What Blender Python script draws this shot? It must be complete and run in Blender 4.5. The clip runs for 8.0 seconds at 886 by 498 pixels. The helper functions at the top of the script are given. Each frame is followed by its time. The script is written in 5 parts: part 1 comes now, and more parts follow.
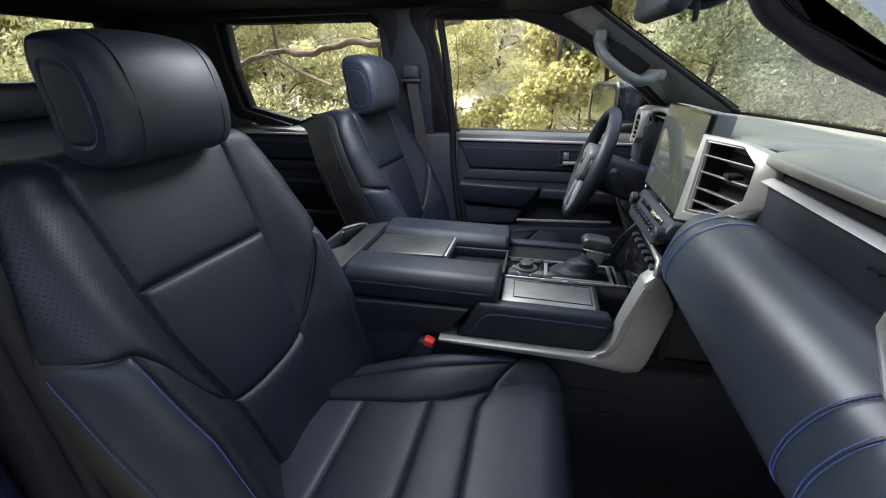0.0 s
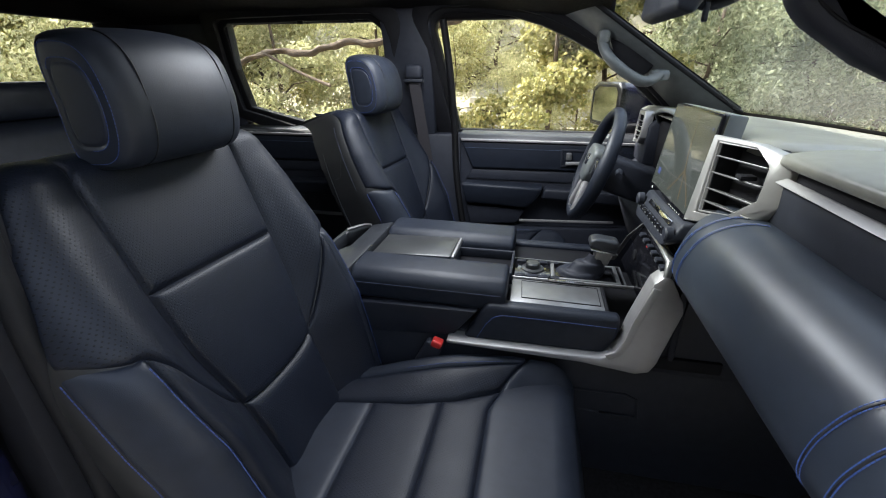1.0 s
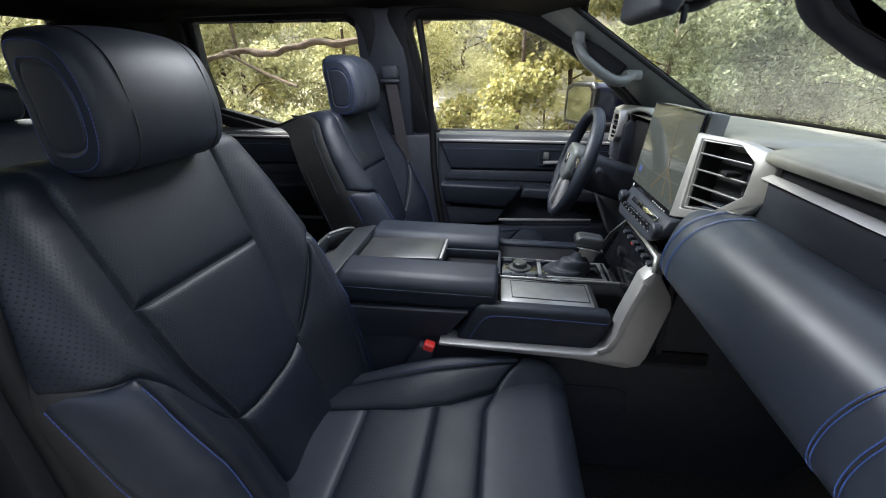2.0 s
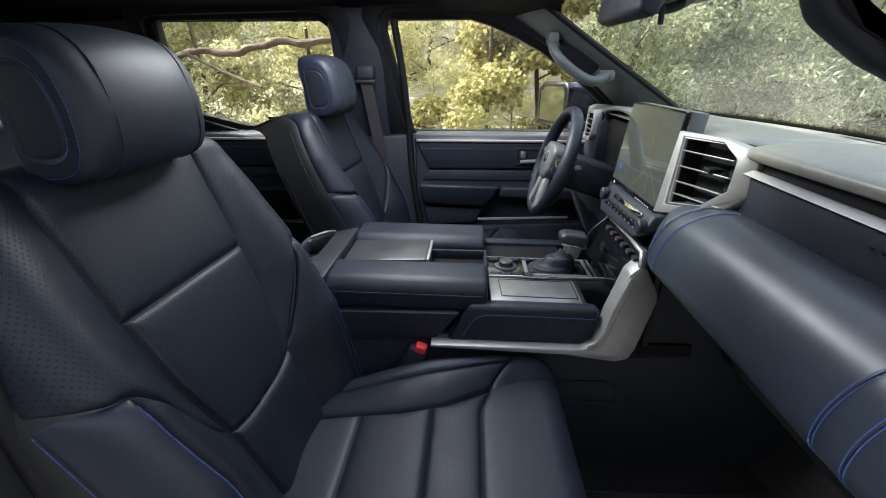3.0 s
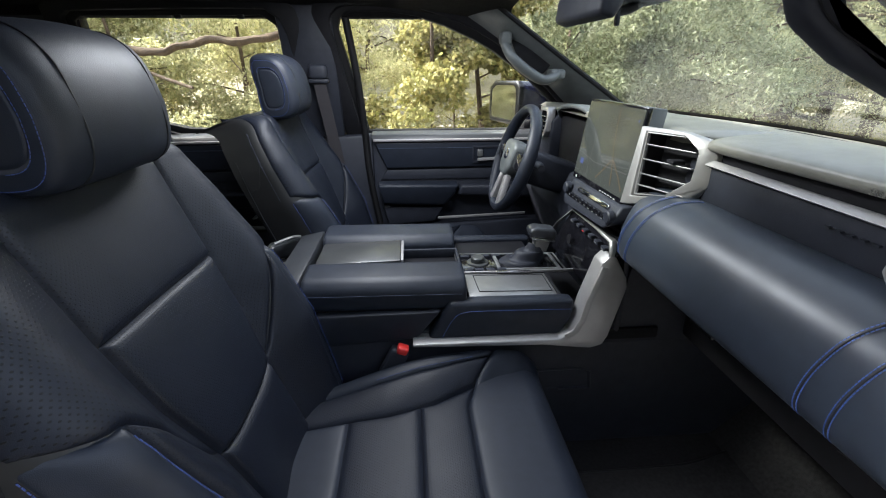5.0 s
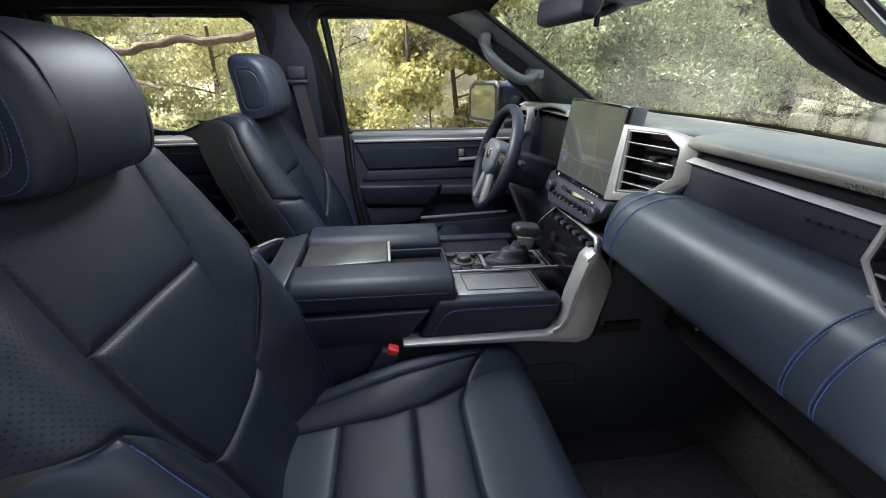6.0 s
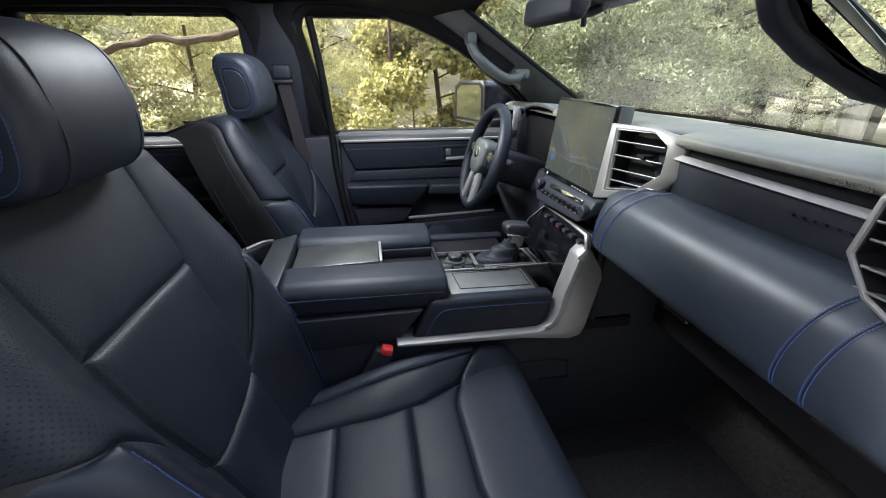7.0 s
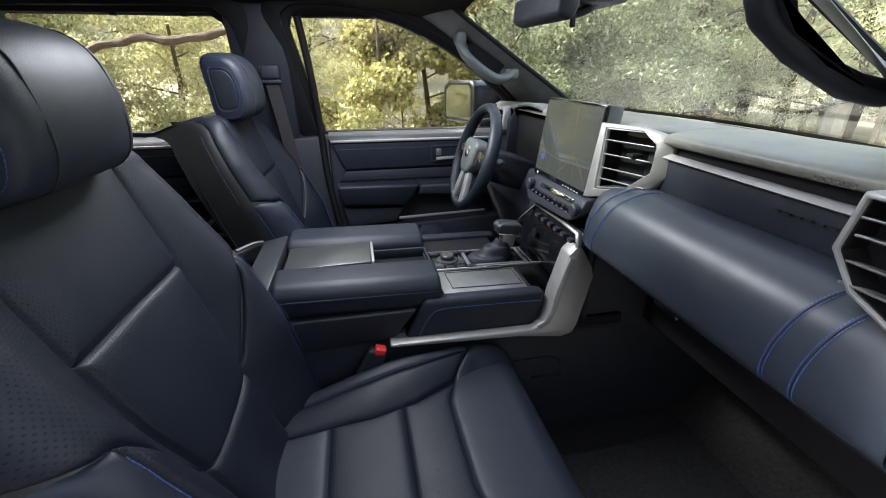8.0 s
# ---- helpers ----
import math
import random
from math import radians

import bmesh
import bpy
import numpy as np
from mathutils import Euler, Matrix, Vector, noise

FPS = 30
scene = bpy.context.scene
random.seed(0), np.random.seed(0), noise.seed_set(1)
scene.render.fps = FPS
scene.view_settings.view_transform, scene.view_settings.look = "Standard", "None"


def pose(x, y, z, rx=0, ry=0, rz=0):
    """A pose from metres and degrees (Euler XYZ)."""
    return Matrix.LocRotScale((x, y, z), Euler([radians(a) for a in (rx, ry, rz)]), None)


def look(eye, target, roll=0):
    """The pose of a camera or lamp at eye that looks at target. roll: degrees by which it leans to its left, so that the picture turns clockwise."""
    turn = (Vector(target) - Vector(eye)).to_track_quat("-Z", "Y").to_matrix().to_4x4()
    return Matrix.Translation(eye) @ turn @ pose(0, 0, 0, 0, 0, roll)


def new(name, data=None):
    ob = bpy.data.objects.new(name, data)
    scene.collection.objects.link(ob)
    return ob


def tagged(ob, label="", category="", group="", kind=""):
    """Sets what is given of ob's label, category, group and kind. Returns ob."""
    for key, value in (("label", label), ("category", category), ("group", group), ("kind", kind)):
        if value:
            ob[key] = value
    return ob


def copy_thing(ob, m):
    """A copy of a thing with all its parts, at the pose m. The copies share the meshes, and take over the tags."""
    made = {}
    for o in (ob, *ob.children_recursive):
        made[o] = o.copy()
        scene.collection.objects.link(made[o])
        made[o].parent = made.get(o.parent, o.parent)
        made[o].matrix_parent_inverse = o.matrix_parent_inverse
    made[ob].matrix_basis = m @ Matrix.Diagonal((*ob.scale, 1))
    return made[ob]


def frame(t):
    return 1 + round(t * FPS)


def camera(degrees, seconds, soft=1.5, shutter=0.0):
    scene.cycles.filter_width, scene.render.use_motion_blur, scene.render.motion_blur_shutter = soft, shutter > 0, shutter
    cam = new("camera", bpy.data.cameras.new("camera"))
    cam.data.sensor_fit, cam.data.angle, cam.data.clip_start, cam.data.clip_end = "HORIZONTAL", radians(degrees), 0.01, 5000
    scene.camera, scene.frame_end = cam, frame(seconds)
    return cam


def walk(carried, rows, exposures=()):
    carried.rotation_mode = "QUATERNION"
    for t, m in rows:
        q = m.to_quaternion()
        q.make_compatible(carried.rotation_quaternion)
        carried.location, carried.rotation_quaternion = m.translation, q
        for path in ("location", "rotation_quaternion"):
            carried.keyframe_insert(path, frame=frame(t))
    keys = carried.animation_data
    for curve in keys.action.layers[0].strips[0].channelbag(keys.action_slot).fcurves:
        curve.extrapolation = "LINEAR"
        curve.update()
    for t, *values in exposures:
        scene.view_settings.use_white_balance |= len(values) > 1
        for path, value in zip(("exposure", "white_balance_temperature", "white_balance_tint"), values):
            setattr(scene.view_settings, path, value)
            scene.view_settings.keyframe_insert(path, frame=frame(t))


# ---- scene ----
cam = camera(89.9, 8.0, soft=1.1)
METRES, EYE, TILT, LEAN, TURN = 0.25, 1.62, -22.0, 0.0, 12.5
ROWS = [
    (0.0, 0.0, 0.0, 0.0, 0.0, 0.0, -0.0),
    (0.5, -0.0296, -0.0008, -0.0001, 0.98, -0.03, -0.49),
    (1.0, -0.1154, 0.0183, 0.0079, -0.53, 0.01, 0.12),
    (1.5, -0.2057, 0.0397, 0.0166, -2.46, 0.01, 0.92),
    (3.0, -0.4779, 0.1004, 0.0397, -8.33, -0.16, 3.34),
    (3.5, -0.5569, 0.1175, 0.0456, -10.22, -0.3, 4.12),
    (4.0, -0.6377, 0.1328, 0.0512, -12.02, -0.46, 4.86),
    (4.5, -0.709, 0.1465, 0.0577, -13.78, -0.65, 5.58),
    (6.0, -0.8702, 0.1757, 0.0644, -18.41, -1.13, 7.41),
    (6.5, -0.9076, 0.1812, 0.0673, -19.55, -1.29, 7.86),
    (7.0, -0.9508, 0.1876, 0.0696, -20.51, -1.44, 8.21),
    (7.5, -0.9728, 0.19, 0.071, -21.48, -1.59, 8.6),
    (8.0, -0.9777, 0.1905, 0.0711, -21.88, -1.65, 8.74),
]
walk(cam, [(t, pose(0, 0, EYE, TILT, LEAN, TURN) @ pose(METRES * x, METRES * y, METRES * z, 90 + pitch, roll, yaw)) for t, x, y, z, yaw, pitch, roll in ROWS], exposures=[(0.0, 2.62, 6120, 10), (8.0, 2.62, 6120, 10)])

# ---- world and light ----
world = bpy.data.worlds.new("sky")
scene.world = world
world.use_nodes = True
wn = world.node_tree.nodes
sky = wn.new("ShaderNodeTexSky")
sky.sky_type, sky.sun_disc = "NISHITA", False
sky.sun_elevation, sky.sun_rotation = radians(42), radians(-80)
sky.air_density, sky.dust_density = 1.2, 3.0
haze = wn.new("ShaderNodeHueSaturation")
haze.inputs["Saturation"].default_value = 0.42
world.node_tree.links.new(sky.outputs[0], haze.inputs["Color"])
world.node_tree.links.new(haze.outputs[0], wn["Background"].inputs[0])
wn["Background"].inputs[1].default_value = 0.15
sun = new("sun", bpy.data.lights.new("sun", "SUN"))
sun.data.energy, sun.data.angle, sun.data.color = 4.2, radians(12.0), (1.0, 0.93, 0.82)
sun.matrix_world = look((-7.2, 1.3, 6.6), (0, 0, 0))

# Added fill lamp under the unseen roof pane; brightens cushions, console and dash roll.
roof_fill = new("roof_fill_light", bpy.data.lights.new("roof_fill_light", "AREA"))
roof_fill.data.shape, roof_fill.data.size, roof_fill.data.size_y = "RECTANGLE", 0.30, 0.66
roof_fill.data.energy, roof_fill.data.color = 2.7, (0.98, 0.99, 1.0)
roof_fill.matrix_world = pose(-0.33, 1.27, 1.915)

YC = 1.13            # the cabin's middle line
FLOOR = 0.66         # cabin floor


# ---- materials ----
def material(name, color, rough=0.5, metal=0.0, vary=0.15, scale=40.0, bump=0.0, bump_scale=400.0, coat=0.0, spec=0.5, fine=None):
    m = bpy.data.materials.new(name)
    m.use_nodes = True
    n, l = m.node_tree.nodes, m.node_tree.links
    b = n["Principled BSDF"]
    b.inputs["Roughness"].default_value, b.inputs["Metallic"].default_value = rough, metal
    b.inputs["Coat Weight"].default_value = coat
    b.inputs["Specular IOR Level"].default_value = spec
    co = n.new("ShaderNodeTexCoord")
    t1 = n.new("ShaderNodeTexNoise")
    t1.inputs["Scale"].default_value, t1.inputs["Detail"].default_value = scale, 4
    l.new(co.outputs["Object"], t1.inputs["Vector"])
    ramp = n.new("ShaderNodeMapRange")
    ramp.inputs["From Min"].default_value, ramp.inputs["From Max"].default_value = 0.3, 0.7
    ramp.inputs["To Min"].default_value, ramp.inputs["To Max"].default_value = 1 - vary, 1 + vary
    l.new(t1.outputs[0], ramp.inputs["Value"])
    mix = n.new("ShaderNodeVectorMath")
    mix.operation = "SCALE"
    mix.inputs[0].default_value = color
    l.new(ramp.outputs[0], mix.inputs["Scale"])
    l.new(mix.outputs[0], b.inputs["Base Color"])
    rr = n.new("ShaderNodeMapRange")
    rr.inputs["To Min"].default_value, rr.inputs["To Max"].default_value = max(0.02, rough - 0.08), min(1, rough + 0.08)
    t2 = n.new("ShaderNodeTexNoise")
    t2.inputs["Scale"].default_value = scale * 0.3
    l.new(co.outputs["Object"], t2.inputs["Vector"])
    l.new(t2.outputs[0], rr.inputs["Value"])
    l.new(rr.outputs[0], b.inputs["Roughness"])
    if bump:
        v = n.new("ShaderNodeTexVoronoi") if fine == "cells" else n.new("ShaderNodeTexNoise")
        v.inputs["Scale"].default_value = bump_scale
        l.new(co.outputs["Object"], v.inputs["Vector"])
        bp = n.new("ShaderNodeBump")
        bp.inputs["Strength"].default_value, bp.inputs["Distance"].default_value = bump, 0.001
        l.new(v.outputs[0], bp.inputs["Height"])
        l.new(bp.outputs[0], b.inputs["Normal"])
    return m


def perforated(name, color, rough, pitch=0.0038):
    """Leather with a staggered grid of pin holes, laid out in metres by the UV map."""
    m = material(name, color, rough, vary=0.12, bump=0.12, bump_scale=900, fine="cells", spec=0.24)
    n, l = m.node_tree.nodes, m.node_tree.links
    b = n["Principled BSDF"]
    uv = n.new("ShaderNodeUVMap")
    uv.uv_map = "UVMap"

    def dots(shift):
        a = n.new("ShaderNodeVectorMath")
        a.operation, a.inputs[1].default_value = "ADD", (shift * pitch * 1.3, shift * pitch * 1.8, 0)
        s = n.new("ShaderNodeVectorMath")
        s.operation, s.inputs[1].default_value = "MULTIPLY", (1 / (pitch * 1.3), 1 / (pitch * 1.8), 1)
        f = n.new("ShaderNodeVectorMath")
        f.operation = "FRACTION"
        c = n.new("ShaderNodeVectorMath")
        c.operation, c.inputs[1].default_value = "SUBTRACT", (0.5, 0.5, 0)
        k = n.new("ShaderNodeVectorMath")
        k.operation, k.inputs[1].default_value = "MULTIPLY", (1.3, 1.8, 0)
        ln = n.new("ShaderNodeVectorMath")
        ln.operation = "LENGTH"
        l.new(uv.outputs[0], a.inputs[0])
        for p, q in ((a, s), (s, f), (f, c), (c, k), (k, ln)):
            l.new(p.outputs[0], q.inputs[0])
        return ln
    lo = n.new("ShaderNodeMath")
    lo.operation = "MINIMUM"
    l.new(dots(0).outputs["Value"], lo.inputs[0])
    l.new(dots(0.5).outputs["Value"], lo.inputs[1])
    r = n.new("ShaderNodeMapRange")
    r.interpolation_type = "SMOOTHSTEP"
    r.inputs["From Min"].default_value, r.inputs["From Max"].default_value = 0.13, 0.25
    l.new(lo.outputs[0], r.inputs["Value"])
    bump = [x for x in n if x.type == "BUMP"][0]
    bp = n.new("ShaderNodeBump")
    bp.inputs["Strength"].default_value, bp.inputs["Distance"].default_value = 0.5, 0.0007
    l.new(r.outputs[0], bp.inputs["Height"])
    l.new(bump.outputs[0], bp.inputs["Normal"])
    l.new(bp.outputs[0], b.inputs["Normal"])
    src = b.inputs["Base Color"].links[0].from_socket
    mu = n.new("ShaderNodeVectorMath")
    mu.operation = "SCALE"
    r2 = n.new("ShaderNodeMapRange")
    r2.inputs["To Min"].default_value = 0.06
    l.new(r.outputs[0], r2.inputs["Value"])
    l.new(src, mu.inputs[0])
    l.new(r2.outputs[0], mu.inputs["Scale"])
    l.new(mu.outputs[0], b.inputs["Base Color"])
    return m


def glass(name, tint, gloss=0.08, least=0.04):
    m = bpy.data.materials.new(name)
    m.use_nodes = True
    n, l = m.node_tree.nodes, m.node_tree.links
    n.remove(n["Principled BSDF"])
    a, g, mx = n.new("ShaderNodeBsdfTransparent"), n.new("ShaderNodeBsdfGlossy"), n.new("ShaderNodeMixShader")
    lw, pw = n.new("ShaderNodeLayerWeight"), n.new("ShaderNodeMath")
    pw.operation, pw.inputs[1].default_value = "POWER", 4.0
    fr = n.new("ShaderNodeMapRange")
    fr.inputs["To Min"].default_value, fr.inputs["To Max"].default_value = least, 0.8
    lw.inputs[0].default_value = 0.5
    l.new(lw.outputs["Facing"], pw.inputs[0])
    l.new(pw.outputs[0], fr.inputs["Value"])
    a.inputs[0].default_value = (*tint, 1)
    g.inputs["Roughness"].default_value = gloss
    l.new(fr.outputs[0], mx.inputs[0])
    l.new(a.outputs[0], mx.inputs[1])
    l.new(g.outputs[0], mx.inputs[2])
    l.new(mx.outputs[0], n["Material Output"].inputs[0])
    return m


LEATHER = material("navy_black_leather", (0.0118, 0.0148, 0.0228), 0.48, vary=0.15, bump=0.16, bump_scale=900, fine="cells", spec=0.27)
PERF = perforated("perforated_leather", (0.0064, 0.0084, 0.0148), 0.48, 0.0047)
PERFBIG = perforated("coarse_perforated_leather", (0.0064, 0.0084, 0.0148), 0.48, 0.0057)
# Base colour lifted above the dark leather to hold the windscreen sky's sheen.
DASHTOP = material("sheen_lightened_dash_leather", (0.145, 0.142, 0.122), 0.42, vary=0.10, bump=0.10, bump_scale=1100, fine="cells", spec=0.65)
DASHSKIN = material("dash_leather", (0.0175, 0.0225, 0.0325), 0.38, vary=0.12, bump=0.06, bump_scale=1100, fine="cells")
SOFT = material("soft_touch_plastic", (0.082, 0.090, 0.092), 0.46, vary=0.10, bump=0.10, bump_scale=1100, fine="cells")
PLASTIC = material("black_grained_plastic", (0.0165, 0.0185, 0.0260), 0.52, vary=0.15, bump=0.2, bump_scale=900, fine="cells", spec=0.24)
DARK = material("matt_black_plastic", (0.006, 0.006, 0.008), 0.7, vary=0.2, spec=0.2)
GLOSS = material("piano_black", (0.006, 0.006, 0.008), 0.12, vary=0.1)
SILVER = material("satin_silver_paint", (0.30, 0.293, 0.292), 0.46, metal=0.55, vary=0.05, bump=0.05, bump_scale=1500)
LIDMET = material("dark_brushed_lid", (0.075, 0.077, 0.078), 0.34, metal=0.6, vary=0.08, bump=0.1, bump_scale=900)
KNOB = material("dark_grey_leather", (0.022, 0.024, 0.028), 0.42, vary=0.12, bump=0.12, bump_scale=900, fine="cells")
GREYMET = material("brushed_dark_metal", (0.22, 0.22, 0.22), 0.38, metal=0.7, vary=0.08, bump=0.1, bump_scale=900)
CHROME = material("chrome", (0.75, 0.75, 0.77), 0.12, metal=1.0, vary=0.03)
THREAD = material("blue_thread", (0.035, 0.075, 0.25), 0.6, vary=0.2, scale=300)
SEATTHREAD = material("dull_blue_thread", (0.022, 0.045, 0.17), 0.6, vary=0.2, scale=300)
DARKTHREAD = material("grey_blue_thread", (0.06, 0.08, 0.14), 0.6, vary=0.2, scale=300)
SEAM = material("seam_shadow_leather", (0.004, 0.0042, 0.005), 0.6)
HEADLINER = material("headliner_fabric", (0.006, 0.0055, 0.006), 0.9, vary=0.15, bump=0.3, bump_scale=1200, spec=0.1)
CARPET = material("black_carpet", (0.016, 0.0154, 0.0160), 0.95, vary=0.3, scale=120, bump=0.8, bump_scale=700, spec=0.1)
RUBBER = material("rubber_seal", (0.005, 0.005, 0.006), 0.6, spec=0.2)
BELT = material("seat_belt_webbing", (0.014, 0.012, 0.015), 0.8, vary=0.1, bump=0.4, bump_scale=900)
PAINT = material("dark_blue_car_paint", (0.005, 0.006, 0.022), 0.25, metal=0.2, coat=1.0, vary=0.05)
RED = material("red_plastic", (0.62, 0.035, 0.03), 0.35, vary=0.05)
YELLOW = material("yellow_label", (0.75, 0.55, 0.03), 0.5, vary=0.05)
MARK = material("white_print", (0.30, 0.31, 0.31), 0.5, vary=0.02)
SIDEGLASS = glass("side_glass", (0.93, 0.94, 0.90), 0.01)
WINDGLASS = glass("windscreen_glass", (0.90, 0.94, 0.91), 0.03, 0.10)
MIRROR = material("mirror_glass", (0.50, 0.51, 0.50), 0.02, metal=1.0, vary=0.01)


# ---- mesh helpers ----
def thing(name, loc, label="", category="", group="", kind=""):
    ob = new(name)
    ob.location = loc
    ob.empty_display_size = 0.05
    return tagged(ob, label, category, group, kind)


def root_place(ob):
    p = Vector((0, 0, 0))
    while ob is not None:
        p = p + ob.location
        ob = ob.parent
    return p


def part(name, bm, mat, parent=None, label="", smooth=True, kind=""):
    if parent is not None:
        bmesh.ops.translate(bm, verts=bm.verts, vec=-root_place(parent))
    me = bpy.data.meshes.new(name)
    bm.to_mesh(me)
    bm.free()
    me.materials.append(mat)
    if smooth:
        me.shade_smooth()
        me.set_sharp_from_angle(angle=radians(38))
    ob = new(name, me)
    ob.parent = parent
    return tagged(ob, label, kind=kind)


def slab(points, vec, r=0.0, seg=2):
    """A flat outline pushed along vec into a solid, with rounded edges."""
    bm = bmesh.new()
    vec = Vector(vec)
    a = [bm.verts.new(p) for p in points]
    b = [bm.verts.new(Vector(p) + vec) for p in points]
    bm.faces.new(a)
    bm.faces.new(b[::-1])
    for i in range(len(a)):
        j = (i + 1) % len(a)
        bm.faces.new((a[j], a[i], b[i], b[j]))
    bmesh.ops.recalc_face_normals(bm, faces=bm.faces)
    if r:
        es = [e for e in bm.edges if len(e.link_faces) == 2 and e.calc_face_angle(0) > 0.35]
        bmesh.ops.bevel(bm, geom=es, offset=r, segments=seg, affect="EDGES", profile=0.5, clamp_overlap=True)
    return bm


def box(x0, x1, y0, y1, z0, z1, r=0.004, seg=2):
    return slab([(x0, y0, z0), (x1, y0, z0), (x1, y1, z0), (x0, y1, z0)], (0, 0, z1 - z0), r, seg)


def ring(outer, inner, vec, r=0.0):
    """A frame between two outlines of equally many points, pushed along vec."""
    bm = bmesh.new()
    vec = Vector(vec)
    n = len(outer)
    loops = [[bm.verts.new(Vector(p) + o) for p in loop] for loop, o in ((outer, vec * 0), (inner, vec * 0), (inner, vec), (outer, vec))]
    for k in range(4):
        p, q = loops[k], loops[(k + 1) % 4]
        for i in range(n):
            j = (i + 1) % n
            bm.faces.new((p[i], p[j], q[j], q[i]))
    bmesh.ops.recalc_face_normals(bm, faces=bm.faces)
    if r:
        es = [e for e in bm.edges if e.calc_face_angle(0) > 0.6]
        bmesh.ops.bevel(bm, geom=es, offset=r, segments=2, affect="EDGES", profile=0.5, clamp_overlap=True)
    return bm


def sheet(f, nu, nv, closed_u=False, flat=None):
    """A grid of f(u, v), u and v from 0 to 1, with a UV map in metres."""
    bm = bmesh.new()
    uv = bm.loops.layers.uv.new("UVMap")
    pts = [[Vector(f(i / nu, j / nv)) for j in range(nv + 1)] for i in range(nu + 1)]
    vs = [[bm.verts.new(p) for p in row] for row in pts]
    us, vv = [0.0], [0.0]
    mi, mj = nu // 2, nv // 2
    for i in range(nu):
        us.append(us[-1] + (pts[i + 1][mj] - pts[i][mj]).length)
    for j in range(nv):
        vv.append(vv[-1] + (pts[mi][j + 1] - pts[mi][j]).length)
    for i in range(nu):
        for j in range(nv):
            fc = bm.faces.new((vs[i][j], vs[i + 1][j], vs[i + 1][j + 1], vs[i][j + 1]))
            for lp, (a, b) in zip(fc.loops, ((i, j), (i + 1, j), (i + 1, j + 1), (i, j + 1))):
                lp[uv].uv = flat(pts[a][b]) if flat else (us[a], vv[b])
    if closed_u:
        bmesh.ops.remove_doubles(bm, verts=bm.verts, dist=1e-5)
    return bm


def spline(pts, t):
    """A smooth curve through pts at t from 0 to 1."""
    n = len(pts) - 1
    k = min(int(t * n), n - 1)
    s = t * n - k
    p = [Vector(pts[max(0, min(n, i))]) for i in (k - 1, k, k + 1, k + 2)]
    return 0.5 * (2 * p[1] + (p[2] - p[0]) * s + (2 * p[0] - 5 * p[1] + 4 * p[2] - p[3]) * s * s + (3 * p[1] - p[0] - 3 * p[2] + p[3]) * s ** 3)


def tube(pts, r, n=24, m=10, closed=False, flat=1.0):
    """A round bar along a smooth curve."""
    ps = [spline(pts, i / n) for i in range(n + 1)]
    bm = bmesh.new()
    rows = []
    up = Vector((0.13, 0.31, 0.94))
    for i, p in enumerate(ps):
        d = (ps[min(i + 1, n)] - ps[max(i - 1, 0)]).normalized()
        if closed and i in (0, n):
            d = (ps[1] - ps[n - 1]).normalized()
        a = d.cross(up).normalized()
        b = d.cross(a)
        rows.append([bm.verts.new(p + r * (math.cos(k * math.tau / m) * a + flat * math.sin(k * math.tau / m) * b)) for k in range(m)])
    for i in range(n):
        for k in range(m):
            bm.faces.new((rows[i][k], rows[i][(k + 1) % m], rows[i + 1][(k + 1) % m], rows[i + 1][k]))
    if closed:
        bmesh.ops.remove_doubles(bm, verts=bm.verts, dist=1e-4)
    else:
        bm.faces.new(rows[0][::-1])
        bm.faces.new(rows[-1])
    bmesh.ops.recalc_face_normals(bm, faces=bm.faces)
    return bm


def stitches(path, pitch=0.0055, r=0.0009, lift=(0, 0, 0)):
    """Single threads along a curve given as path(t)."""
    bm = bmesh.new()
    n = 200
    ps = [Vector(path(i / n)) + Vector(lift) for i in range(n + 1)]
    run, nxt = 0.0, 0.0
    for i in range(n):
        seg = ps[i + 1] - ps[i]
        ln = seg.length
        if ln < 1e-7:
            continue
        d = seg / ln
        while nxt <= run + ln:
            c = ps[i] + d * (nxt - run)
            a = d.cross(Vector((0.2, 0.5, 0.84))).normalized()
            b = d.cross(a)
            h = pitch * 0.36
            ends = []
            for e in (-h, h):
                ends.append([bm.verts.new(c + d * e + r * (math.cos(k * math.tau / 5) * a + math.sin(k * math.tau / 5) * b)) for k in range(5)])
            for k in range(5):
                bm.faces.new((ends[0][k], ends[0][(k + 1) % 5], ends[1][(k + 1) % 5], ends[1][k]))
            bm.faces.new(ends[0][::-1])
            bm.faces.new(ends[1])
            nxt += pitch
        run += ln
    return bm


def joined(*bms):
    out = bmesh.new()
    for b in bms:
        me = bpy.data.meshes.new("tmp")
        b.to_mesh(me)
        b.free()
        out.from_mesh(me)
        bpy.data.meshes.remove(me)
    return out


def lerp(a, b, t):
    return a + (b - a) * t


def smooth(t):
    t = max(0.0, min(1.0, t))
    return t * t * (3 - 2 * t)


def table(xs, t):
    """Linear look-up in ((t, value), ...)."""
    for (a, p), (b, q) in zip(xs, xs[1:]):
        if t <= b:
            return p + (q - p) * max(0.0, (t - a) / (b - a))
    return xs[-1][1]


# ---- seats ----
SY = 0.643           # middle of the passenger seat
BACK0 = Vector((-0.43, SY, 0.915))    # foot of the backrest
UP = Vector((-0.355, 0, 0.935)).normalized()
OUT = Vector((0.935, 0, 0.355)).normalized()
BACKLEN = 0.645


